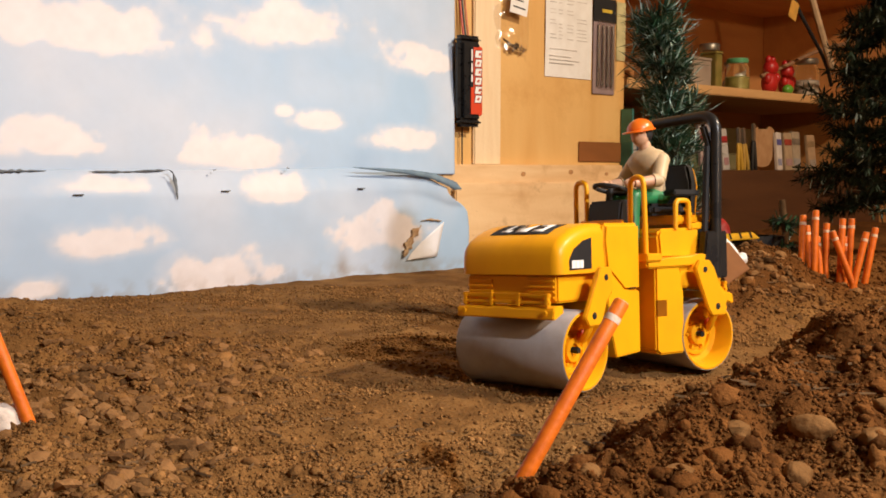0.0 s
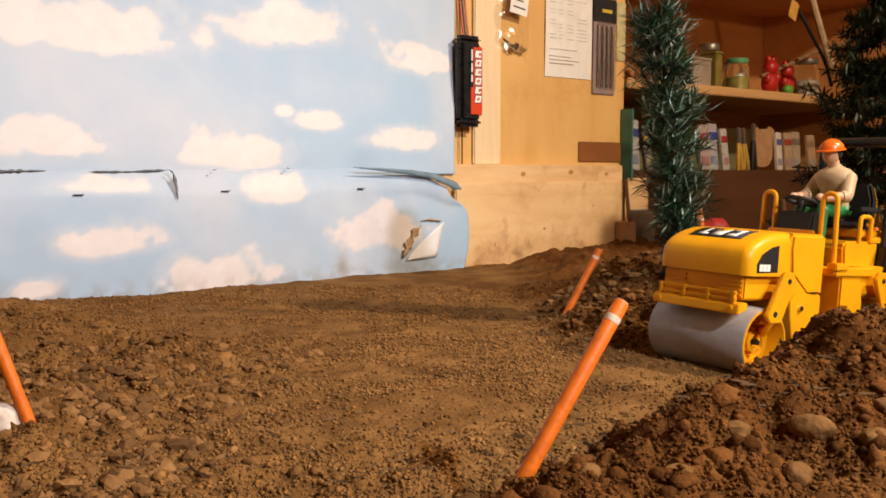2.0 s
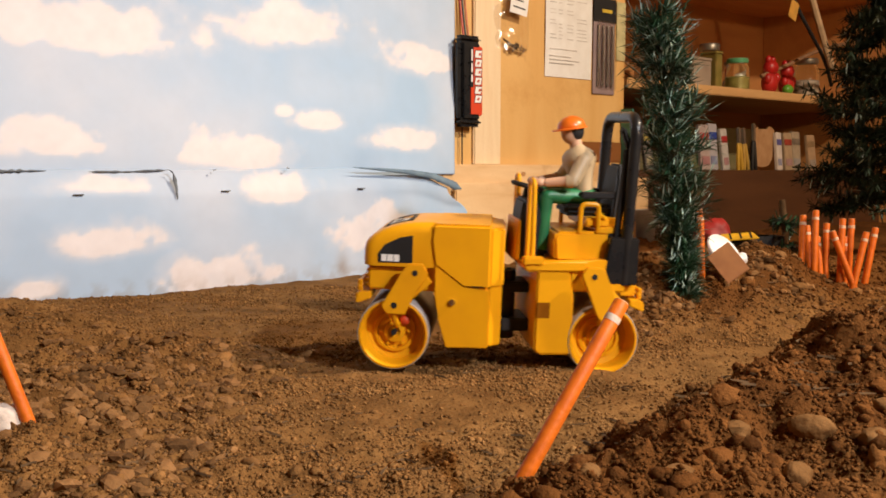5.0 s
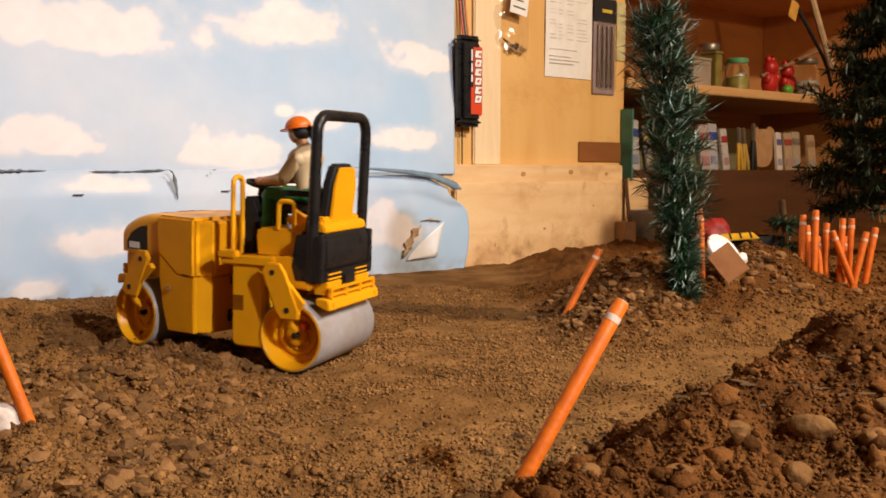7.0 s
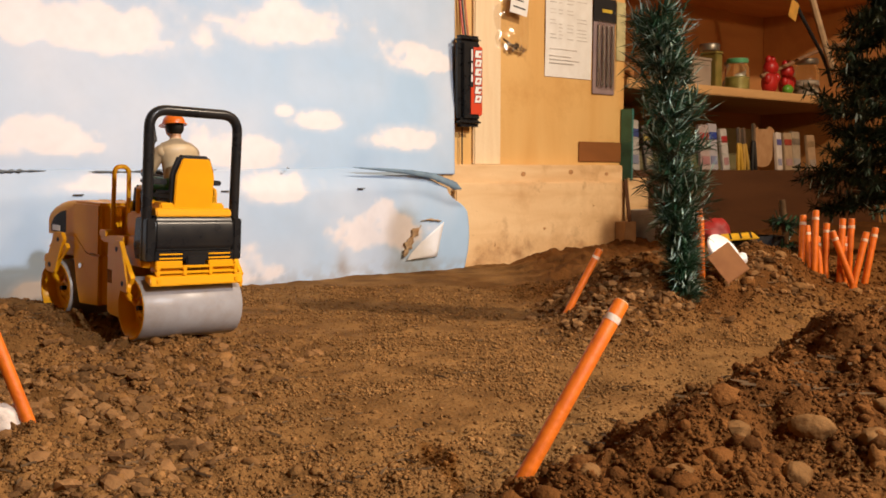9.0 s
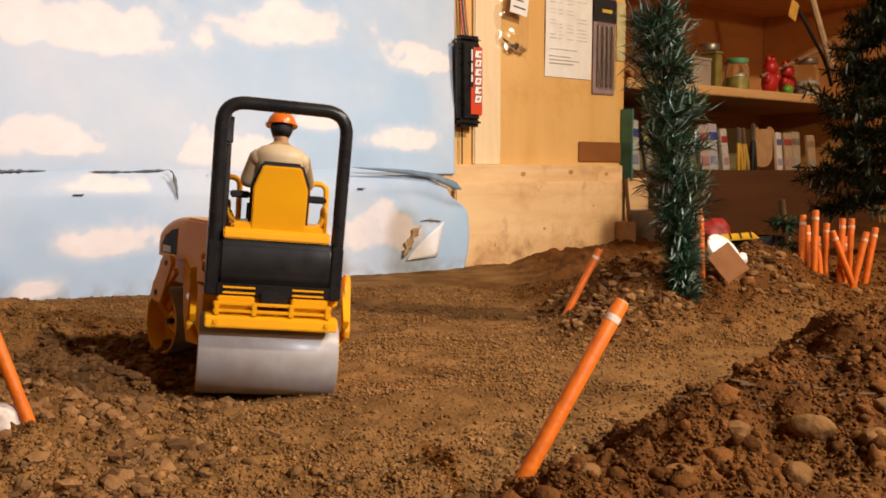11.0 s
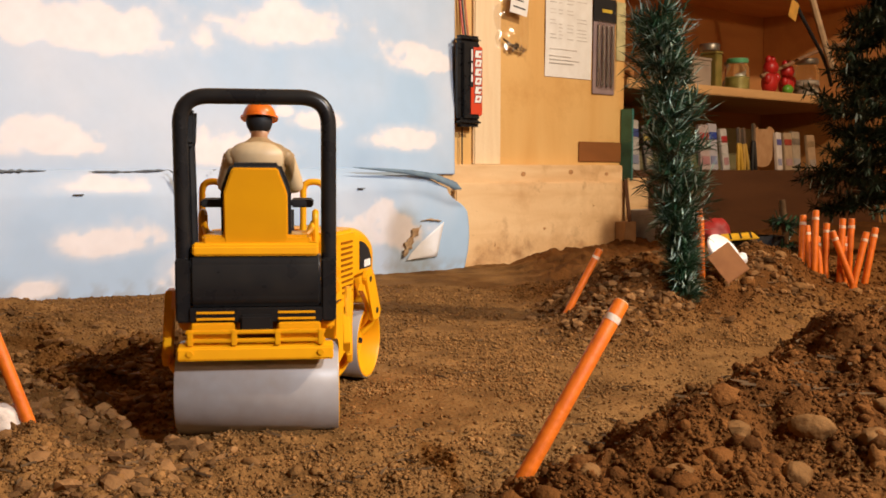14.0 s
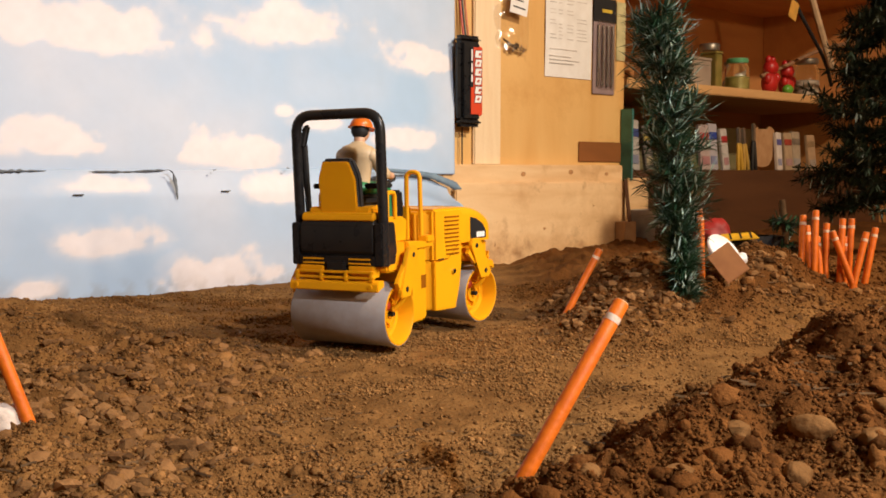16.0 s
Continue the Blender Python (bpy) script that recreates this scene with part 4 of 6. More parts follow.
_b = GLASS.node_tree.nodes["Principled BSDF"]
_b.inputs["Base Color"].default_value, _b.inputs["Roughness"].default_value = (0.92, 0.95, 0.9, 1), 0.05
_b.inputs["Transmission Weight"].default_value, _b.inputs["IOR"].default_value = 1.0, 1.25


def build_bag():
    bag = tagged(on_wall(new("plastic_bag")), "clear plastic bag of small screws with paper header", "bag")
    bag.matrix_world = WALL @ Matrix.Translation((-0.012, 0, 0))
    bm = bmesh.new()
    n = 26
    rows = []
    for j in range(n):
        v = j / (n - 1)
        z = 0.470 - 0.118 * v
        half = 0.046 - 0.006 * v
        x0 = 0.118 - 0.004 * v
        rows.append([bm.verts.new((x0 + half * u, -0.004 - (0.004 + 0.010 * v) * (1 - u * u) - 0.011 * float(fbm(np.array([u * 0.05]), np.array([v * 0.12]), 0.03, 3)[0]), z - 0.012 * v * u)) for u in np.linspace(-1, 1, n)])
    for a, b in zip(rows, rows[1:]):
        for k in range(n - 1):
            bm.faces.new((a[k], a[k + 1], b[k + 1], b[k]))
    film = part("film", bm, CLEAR, bag, "clear crinkled film")
    film.visible_shadow = False
    bm = bmesh.new()
    box(bm, -0.020, 0.020, -0.0007, 0.0, -0.030, 0.055, 0.0002)
    card = part("header_card", bm, WHITE, bag, "white printed card", at=pose(0.126, -0.0175, 0.447, 0, 8, 0))
    for k in range(5):
        bm = bmesh.new()
        box(bm, -0.014, 0.014 - 0.006 * (k % 2), -0.0012, -0.0007, -0.020 + 0.012 * k, -0.0175 + 0.012 * k)
        part("print_bar", bm, DARK_GREY, card)
    rnd = random.Random(8)
    for k in range(16):
        bm = bmesh.new()
        p = Vector((0.095 + 0.052 * rnd.random(), -0.010 - 0.006 * rnd.random(), 0.0))
        p.z = 0.367 - 0.27 * (p.x - 0.095) + 0.010 * rnd.random()
        d = Vector((rnd.uniform(-1, 1), 0.2, rnd.uniform(-0.4, 0.4))).normalized() * 0.010
        rod(bm, p, p + d, 0.0012, 6)
        rod(bm, p - d * 0.1, p, 0.0024, 8)
        part("screw", bm, CHROME, bag)


build_bag()


def build_sheet():
    page = tagged(on_wall(new("paper_sheet")), "white printed paper sheet pinned to the plywood", "paper")
    bm = bmesh.new()
    prism(bm, [(-0.0016, 0.3215), (-0.0034, 0.40), (-0.0022, 0.600), (-0.0016, 0.600), (-0.0028, 0.40), (-0.0010, 0.3215)], 0.1895, 0.3085)
    part("page", bm, WHITE, page)
    rnd = random.Random(3)
    ink = material("grey_ink", (0.66, 0.62, 0.58), 0.7)
    for k in range(22):
        z = 0.345 + k * 0.0062
        if k in (5, 6, 16):
            continue
        for x0, x1 in ((0.200, 0.218), (0.222, 0.232), (0.243, 0.262), (0.268, 0.296)) if k > 6 else ((0.200, 0.2 + 0.09 * rnd.uniform(0.6, 1)),):
            if rnd.random() < 0.85:
                bm = bmesh.new()
                box(bm, x0, x1 - 0.004 * rnd.random(), -0.0038, -0.0024, z, z + 0.0014)
                part("text_line", bm, ink, page)
    bm = bmesh.new()
    rod(bm, (0.249, -0.003, 0.585), (0.249, -0.008, 0.585), 0.004, 12)
    part("pin", bm, CHROME, page)


build_sheet()


def build_tool_pack():
    pack = tagged(on_wall(new("tool_pack")), "grey carded pack of four slim metal tools", "tool pack")
    bm = bmesh.new()
    box(bm, 0.312, 0.372, -0.0034, -0.0016, 0.297, 0.462, 0.0006)
    part("card", bm, material("mauve_card", (0.23, 0.17, 0.18), 0.5, 0, (0.30, 0.22, 0.21), 30), pack)
    bm = bmesh.new()
    box(bm, 0.312, 0.374, -0.0042, -0.0014, 0.428, 0.472, 0.0006)
    head = part("header", bm, MATT_BLACK, pack, "black header card")
    bm = bmesh.new()
    box(bm, 0.335, 0.362, -0.0048, -0.0040, 0.446, 0.452)
    part("print_bar", bm, material("yellow_print", (0.7, 0.5, 0.05), 0.5), head)
    for k in range(4):
        x = 0.323 + 0.0125 * k
        bm = bmesh.new()
        tube(bm, [(x, -0.0065, 0.312), (x + 0.0005, -0.0075, 0.355), (x + 0.001, -0.0065, 0.422)], 0.0026, 8)
        blob(bm, (x, -0.0065, 0.3165), (0.0035, 0.002, 0.007), 1)
        part("tool", bm, CHROME, pack, "slim steel tool")
    bm = bmesh.new()
    box(bm, 0.316, 0.368, -0.0108, -0.0102, 0.304, 0.430, 0.0002)
    w = part("blister", bm, CLEAR, pack, "clear blister")
    w.visible_shadow = False


build_tool_pack()
bm = bmesh.new()
box(bm, 0.378, 0.403, -0.0022, -0.0008, 0.362, 0.470, 0.0003)
tagged(on_wall(mesh_object("note", bm, material("pale_note", (0.55, 0.50, 0.26), 0.6))), "pale yellow-green note on the plywood", "note")
# thin slab added in place of a dark flush strip of the plywood
bm = bmesh.new()
box(bm, 0.278, 0.402, -0.003, -0.0005, 0.172, 0.209, 0.001)
tagged(on_wall(mesh_object("wood_offcut", bm, wood("dark_strip_wood", (0.26, 0.095, 0.022), (0.17, 0.06, 0.015), 0, 0.5, 6, 4))), "dark reddish strip on the plywood above the plank", "wood block")


# ---- stakes in the dirt ----
BAND = material("worn_band", (0.74, 0.62, 0.50), 0.6, 0, (0.62, 0.30, 0.12), 260, 4)


def stake(foot, top, seed, group, r=0.0037):
    """An orange pencil-thin stake with a white band, pushed into the dirt."""
    p = Vector((foot[0], foot[1], on_ground(foot[0], foot[1])))
    q = Vector(top)
    d = (q - p).normalized()
    p = p - d * 0.02
    l = (q - p).length
    st = tagged(new("stake"), "orange painted stake with a white band, leaning in dirt", "stake", group)
    m, _ = along(p, q)
    st.matrix_world = m
    bm = bmesh.new()
    lathe(bm, [(r * 0.97, 0), (r, 0.01), (r, l - 0.0006), (r * 0.9, l)], None, 18)
    part("shaft", bm, ORANGE, st)
    bm = bmesh.new()
    lathe(bm, [(r * 1.02, l - 0.0108), (r * 1.03, l - 0.0104), (r * 1.03, l - 0.0080), (r * 1.02, l - 0.0076)], None, 18, cap=False)
    part("band", bm, BAND, st, "chipped white band")
    bm = bmesh.new()
    lathe(bm, [(r * 0.88, l - 0.0002), (r * 0.86, l + 0.0004)], None, 14)
    part("cut_end", bm, material("raw_end", (0.70, 0.42, 0.20), 0.8) if "raw_end" not in bpy.data.materials else bpy.data.materials["raw_end"], st, "pale cut end")
    return st


stake((0.0335, 0.405), (0.0825, 0.430, 0.0946), 1, "stakes beside the track")
stake((0.126, 0.940), (0.159, 0.950, 0.0756), 2, "stakes beside the track")
stake((-0.2325, 0.520), (-0.2600, 0.520, 0.0880), 3, "stakes beside the track", 0.0036)
stake((0.268, 0.968), (0.266, 0.972, 0.115), 4, "stakes beside the track")


def at_depth(u, v, depth):
    """A point of the bank from its sideways and upward slope seen from the lens's place."""
    return (u * depth, depth, EYE[2] + v * depth)


F = 1663.4
for k, (bx, by, tx, ty) in enumerate([(637, 138, 638, 78), (652, 166, 645, 96), (660, 174, 660, 69), (671, 174, 664, 116), (680, 179, 680, 92), (737, 199, 690, 106),
                                      (706, 188, 708, 84), (721, 191, 724, 84), (729, 188, 751, 108), (751, 204, 767, 100), (716, 191, 713, 116)]):
    dep = 1.055 + 0.012 * math.sin(k * 2.1)
    stake((bx / F * dep, dep), at_depth(tx / F, -ty / F, dep + 0.01), 10 + k, "bundle of stakes on the bank")

# ---- artificial trees ----
NEEDLE = material("needle_green", (0.026, 0.082, 0.038), 0.40, 0, (0.008, 0.026, 0.012), 25, 3)
# pale tinsel needles, brightened to paint in glints among the green ones
TINSEL_GLINT = material("needle_pale_glint", (0.55, 0.68, 0.60), 0.22, 0, (0.16, 0.28, 0.20), 40, 2)
# darkened copy of the green needles, the big fir's shade in its colour
SHADED_NEEDLE = material("needle_shaded", (0.012, 0.032, 0.013), 0.55, 0, (0.005, 0.014, 0.006), 25, 3)
STEM = material("wrapped_wire", (0.035, 0.045, 0.022), 0.7, 0, (0.07, 0.05, 0.03), 60)


def needle(verts, faces, mats, p, d, l, w, mat):
    """A thin three-sided needle."""
    side = d.cross(Vector((0.3, 0.2, 1))).normalized()
    up = d.cross(side).normalized()
    i = len(verts)
    mid = p + d * (l * 0.55)
    verts += [p + side * w * 0.6, p - side * w * 0.6, mid + side * w, mid - side * w, mid + up * w * 0.5, p + d * l]
    faces += [(i, i + 1, i + 3, i + 2), (i, i + 2, i + 4), (i + 1, i + 4, i + 3), (i, i + 4, i + 1), (i + 2, i + 3, i + 5), (i + 2, i + 5, i + 4), (i + 3, i + 4, i + 5)]
    mats += [mat] * 7


def from_lists(name, verts, faces, mats, materials, parent, label=""):
    me = bpy.data.meshes.new(name)
    me.from_pydata([tuple(v) for v in verts], [], faces)
    for m in materials:
        me.materials.append(m)
    me.polygons.foreach_set("material_index", mats)
    ob = new(name, me)
    ob.parent = parent
    if label:
        ob["label"] = label
    return ob


def garland_tree(foot, spine, radius, count, seed, label):
    """A wired tree: needles bristling from short twigs all round a bent stem."""
    rnd = random.Random(seed)
    tree = tagged(new("artificial_tree"), label, "tree", "artificial trees")
    tree.location = foot
    pts = [Vector(p) for p in spine]
    bm = bmesh.new()
    tube(bm, rounded(pts, 0.03, 6), 0.0032, 8)
    part("trunk", bm, STEM, tree)
    verts, faces, mats = [], [], []
    bm = bmesh.new()
    n = len(pts) - 1
    for k in range(count):
        h = (k + rnd.random()) / count
        i = min(int(h * n), n - 1)
        base = pts[i].lerp(pts[i + 1], h * n - i)
        a = k * 2.4 + rnd.uniform(-0.5, 0.5)
        reach = radius(h) * rnd.uniform(0.15, 1.15)
        out = Vector((math.cos(a), math.sin(a), rnd.uniform(0.1, 0.7)))
        tip = base + out * reach
        tube(bm, [base, base.lerp(tip, 0.5) + Vector((0, 0, -0.05 * reach)), tip], 0.0007, 4)
        for j in range(24):
            t = rnd.uniform(0.15, 1.0)
            p = base.lerp(tip, t)
            d = Vector((rnd.gauss(0, 1), rnd.gauss(0, 1), rnd.gauss(0, 1))).normalized()
            d = (d + out.normalized() * rnd.uniform(0.5, 1.8)).normalized()
            needle(verts, faces, mats, p, d, rnd.uniform(0.012, 0.026), rnd.uniform(0.0006, 0.0010), 1 if rnd.random() < 0.21 else 0)
    part("fine_twig", bm, STEM, tree)["kind"] = "stuff"
    crown = from_lists("crown", verts, faces, mats, [NEEDLE, TINSEL_GLINT], tree, "bristling dark green tinsel needles")
    return tree


garland_tree((0.243, 0.925, 0.012), [(0, 0, 0), (-0.004, 0.004, 0.044), (-0.009, 0.006, 0.078), (-0.012, 0.006, 0.116), (-0.018, 0.004, 0.160), (-0.021, 0.004, 0.205), (-0.031, 0.002, 0.253), (-0.038, 0.0, 0.290)],
             lambda h: float(np.interp(h, (0, 0.15, 0.27, 0.40, 0.5, 0.69, 0.87, 1), (0.006, 0.011, 0.020, 0.031, 0.034, 0.031, 0.026, 0.022))), 270, 11, "slim artificial tree of dark green tinsel needles")


def fir(foot, height, reach_at, seed, clear, label, per=130, size=1.0, boughs=9, greens=None):
    """A fuller artificial fir: tiers of wired boughs, each bristling with needles all round."""
    rnd = random.Random(seed)
    tree = tagged(new("artificial_tree"), label, "tree", "artificial trees")
    tree.location = foot
    bm = bmesh.new()
    tube(bm, [(0, 0, -0.01), (0.002, 0, height * 0.4), (-0.003, 0.002, height)], 0.006 * size, 10)
    part("trunk", bm, TWIG, tree)
    verts, faces, mats = [], [], []
    bm = bmesh.new()
    tiers = max(2, int((height - clear) / (0.030 * size)))
    for k in range(tiers):
        z = clear + (height - clear) * k / tiers
        for b in range(boughs):
            a = 2 * math.pi * (b + 0.5 * (k % 2)) / boughs + rnd.uniform(-0.35, 0.35)
            reach = reach_at(z) * rnd.uniform(0.62, 1.0)
            out = Vector((math.cos(a), math.sin(a), 0))
            base = Vector((0, 0, z + rnd.uniform(-0.01, 0.01)))
            tip = base + out * reach + Vector((0, 0, rnd.uniform(-0.30, 0.15) * reach))
            mid = base.lerp(tip, 0.55) + Vector((0, 0, -0.12 * reach))
            spray = [(base, mid, tip)]
            for side in (-1, 1):
                q = mid + Vector((-out.y, out.x, 0)) * (side * reach * rnd.uniform(0.25, 0.45)) + out * (reach * 0.25) + Vector((0, 0, rnd.uniform(-0.12, 0.12) * reach))
                spray.append((base.lerp(mid, 0.6), mid.lerp(q, 0.45), q))
            for n, (p0, p1, p2) in enumerate(spray):
                tube(bm, [p0, p1, p2], 0.0012 * size, 4)
                for j in range(int(per * (1 if n == 0 else 0.6))):
                    t = rnd.uniform(0.10, 1.0)
                    p = p0.lerp(p1, t * 2) if t < 0.5 else p1.lerp(p2, t * 2 - 1)
                    along_it = (p2 - p0).normalized()
                    d = Vector((rnd.gauss(0, 1), rnd.gauss(0, 1), rnd.gauss(0, 1))).normalized() + along_it * rnd.uniform(0.2, 1.0)
                    needle(verts, faces, mats, p, d.normalized(), rnd.uniform(0.012, 0.022) * size, rnd.uniform(0.0010, 0.0017), 1 if rnd.random() < 0.025 else 0)
    part("bough", bm, STEM, tree)["kind"] = "stuff"
    from_lists("crown", verts, faces, mats, [greens or SHADED_NEEDLE, TINSEL_GLINT], tree, "dense dark green needles")
    return tree


fir((0.660, 1.36, 0.02), 0.43, lambda z: float(np.interp(z, (0.08, 0.13, 0.24, 0.34, 0.43), (0.115, 0.165, 0.142, 0.105, 0.055))), 21, 0.112, "full dark green artificial fir behind the stakes, coloured as if shaded")
fir((0.405, 1.115, on_ground(0.405, 1.115) - 0.004), 0.066, lambda z: 0.024, 22, 0.006, "small low artificial fir shrub on the bank", 14, 0.7, 6, NEEDLE)


# ---- odds and ends on the dirt ----
def crumpled(name, c, r, mats, seed, label, category, squash=1.0):
    bm = bmesh.new()
    bmesh.ops.create_icosphere(bm, subdivisions=4, radius=1)
    noise.seed_set(seed)
    for v in bm.verts:
        n = noise.noise(v.co * 1.6) * 0.18 + noise.noise(v.co * 4.5) * 0.07
        v.co = v.co * (1 + n)
        v.co.z *= squash
        v.co *= r
    ob = mesh_object(name, bm, mats)
    ob.location = c
    return tagged(ob, label, category)


CHALK = material("chalky_white", (0.74, 0.66, 0.58), 0.8, 0, (0.55, 0.44, 0.36), 70, bump=0.5, bump_scale=250)
crumpled("white_stone", (-0.2480, 0.522, on_ground(-0.248, 0.522) + 0.0085), 0.0125, CHALK, 4, "white chalky lump lying beside a stake", "stone")


def build_card():
    m = Matrix.Translation((0.2865, 0.940, 0.0630)) @ Matrix.Rotation(radians(-18), 4, "Z") @ Matrix.Rotation(radians(-14), 4, "X") @ Matrix.Rotation(radians(51), 4, "Y")
    bm = bmesh.new()
    box(bm, -0.0170, 0.0170, -0.0012, 0.0012, -0.0130, 0.0130, 0.0004)
    ob = mesh_object("wood_tile", bm, material("brown_tile", (0.40, 0.17, 0.055), 0.5, 0, (0.30, 0.115, 0.035), 50))
    ob.matrix_world = m
    tagged(ob, "small reddish-brown square board stuck in the bank", "board")
    dish = tagged(new("foam_dish"), "white foam dish lying on the bank", "dish")
    dish.matrix_world = Matrix.Translation((0.289, 0.985, 0.0655)) @ Matrix.Rotation(radians(44), 4, "X") @ Matrix.Rotation(radians(28), 4, "Y") @ Matrix.Scale(1.25, 4)
    bm = bmesh.new()
    lathe(bm, [(0.0005, 0.004), (0.010, 0.005), (0.015, 0.008), (0.0165, 0.009), (0.017, 0.0075), (0.011, 0.001), (0.0005, 0.0)], None, 32, cap=False)
    part("bowl", bm, WHITE, dish)
    crumpled("foam_lump", (0.311, 0.975, 0.0640), 0.0065, WHITE, 9, "small white foam lump on the bank", "foam")


build_card()


def build_sign():
    sign = tagged(new("barrier_board"), "yellow board with black slanted stripes, lying flat", "sign")
    sign.matrix_world = Matrix.Translation((0.347, 1.105, 0.0770)) @ Matrix.Rotation(radians(-4), 4, "Y") @ Matrix.Rotation(radians(12), 4, "X")
    bm = bmesh.new()
    box(bm, -0.028, 0.022, -0.012, 0.012, 0, 0.0018, 0.0004)
    part("board", bm, material("sign_yellow", (0.75, 0.42, 0.02), 0.4), sign)
    for k in range(4):
        x = -0.024 + 0.012 * k
        bm = bmesh.new()
        v = [bm.verts.new(p) for p in ((x, -0.0115, 0.0022), (x + 0.0022, -0.0115, 0.0022), (x + 0.0072, 0.0115, 0.0022), (x + 0.005, 0.0115, 0.0022))]
        f = bmesh.ops.extrude_face_region(bm, geom=[bm.faces.new(v)])
        bmesh.ops.translate(bm, vec=(0, 0, -0.0006), verts=[g for g in f["geom"] if isinstance(g, bmesh.types.BMVert)])
        part("stripe", bm, MATT_BLACK, sign, "black stripe")
    tray = tagged(new("black_tray"), "shallow black plastic tray behind the bank", "tray")
    tray.location = (0.372, 1.125, 0.058)
    bm = bmesh.new()
    box(bm, -0.028, 0.030, -0.015, 0.015, 0, 0.002, 0.0005)
    part("base", bm, MATT_BLACK, tray)
    for x0, x1, y0, y1 in ((-0.028, 0.030, -0.017, -0.015), (-0.028, 0.030, 0.015, 0.017), (-0.030, -0.028, -0.017, 0.017), (0.030, 0.032, -0.017, 0.017)):
        bm = bmesh.new()
        box(bm, x0, x1, y0, y1, 0, 0.020, 0.0005)
        part("side", bm, MATT_BLACK, tray)


build_sign()

# crate, box and leaning lath at the plank's end, all in wall space
def build_crate():
    crate = tagged(on_wall(new("wire_crate")), "small grey plastic lattice crate on the dirt", "crate")
    grey = material("crate_grey", (0.36, 0.33, 0.31), 0.5)
    x0, x1, y0, y1, z0, z1 = 0.395, 0.500, -0.085, -0.030, 0.018, 0.082
    for k in range(13):
        x = x0 + (x1 - x0) * k / 12
        for y in (y0, y1):
            bm = bmesh.new()
            box(bm, x - 0.0008, x + 0.0008, y - 0.0008, y + 0.0008, z0, z1)
            part("bar", bm, grey, crate)
    for k in range(7):
        z = z0 + (z1 - z0) * k / 6
        for y in (y0, y1):
            bm = bmesh.new()
            box(bm, x0, x1, y - 0.0013, y + 0.0013, z - 0.0008, z + 0.0008)
            part("bar", bm, grey, crate)
    for x in (x0, x1):
        bm = bmesh.new()
        box(bm, x - 0.001, x + 0.001, y0, y1, z0, z1, 0.0004)
        part("end_panel", bm, grey, crate)
    bm = bmesh.new()
    box(bm, x0, x1, y0 - 0.002, y0 + 0.002, z1 - 0.022, z1 + 0.001, 0.0006)
    part("front_band", bm, grey, crate)
    bm = bmesh.new()
    box(bm, x0, x1, y0, y1, z0 - 0.001, z0 + 0.001)
    part("floor_panel", bm, grey, crate)
    bm = bmesh.new()
    box(bm, 0.342, 0.374, -0.060, -0.036, 0.016, 0.062, 0.001)
    tagged(on_wall(mesh_object("carton", bm, CARD)), "small plain brown carton against the plank", "box")
    bm = bmesh.new()
    box(bm, 0.390, 0.450, -0.026, -0.021, 0.020, 0.142, 0.001)
    tagged(on_wall(mesh_object("tan_board", bm, PLANK)), "tan cardboard sheet leaning on the ledge", "cardboard")
    bm = bmesh.new()
    prism(bm, [(-0.039, 0.140), (-0.037, 0.140), (-0.056, 0.012), (-0.059, 0.012)], 0.362, 0.371, 0.0006)
    tagged(on_wall(mesh_object("lath", bm, BROWN)), "thin dark lath leaning on the plank's end", "lath")
    red = material("red_plastic", (0.34, 0.014, 0.010), 0.6, 0, (0.20, 0.008, 0.006), 30)
    ob = crumpled("red_ball", (0.366, 1.27, on_ground(0.366, 1.27) + 0.024), 0.026, red, 55, "soft red ball in the shade of the ledge", "ball")
    p = WALL @ Vector((0.460, -0.055, 0))
    crumpled("red_ball", (p.x, p.y, 0.097), 0.016, red, 46, "soft red ball resting on the crate", "ball")


build_crate()


# ---- stones, clods and twigs ----
def rough_stone(rnd, r, sub=3):
    bm = bmesh.new()
    bmesh.ops.create_icosphere(bm, subdivisions=sub, radius=1)
    o = Vector((rnd.uniform(0, 50), rnd.uniform(0, 50), rnd.uniform(0, 50)))
    sx, sy, sz = rnd.uniform(0.9, 1.3), rnd.uniform(0.75, 1.05), rnd.uniform(0.55, 0.8)
    for v in bm.verts:
        n = 1 + 0.28 * noise.noise(v.co * 1.2 + o) + 0.08 * noise.noise(v.co * 4 + o)
        v.co = Vector((v.co.x * sx, v.co.y * sy, v.co.z * sz)) * (n * r)
    return bm


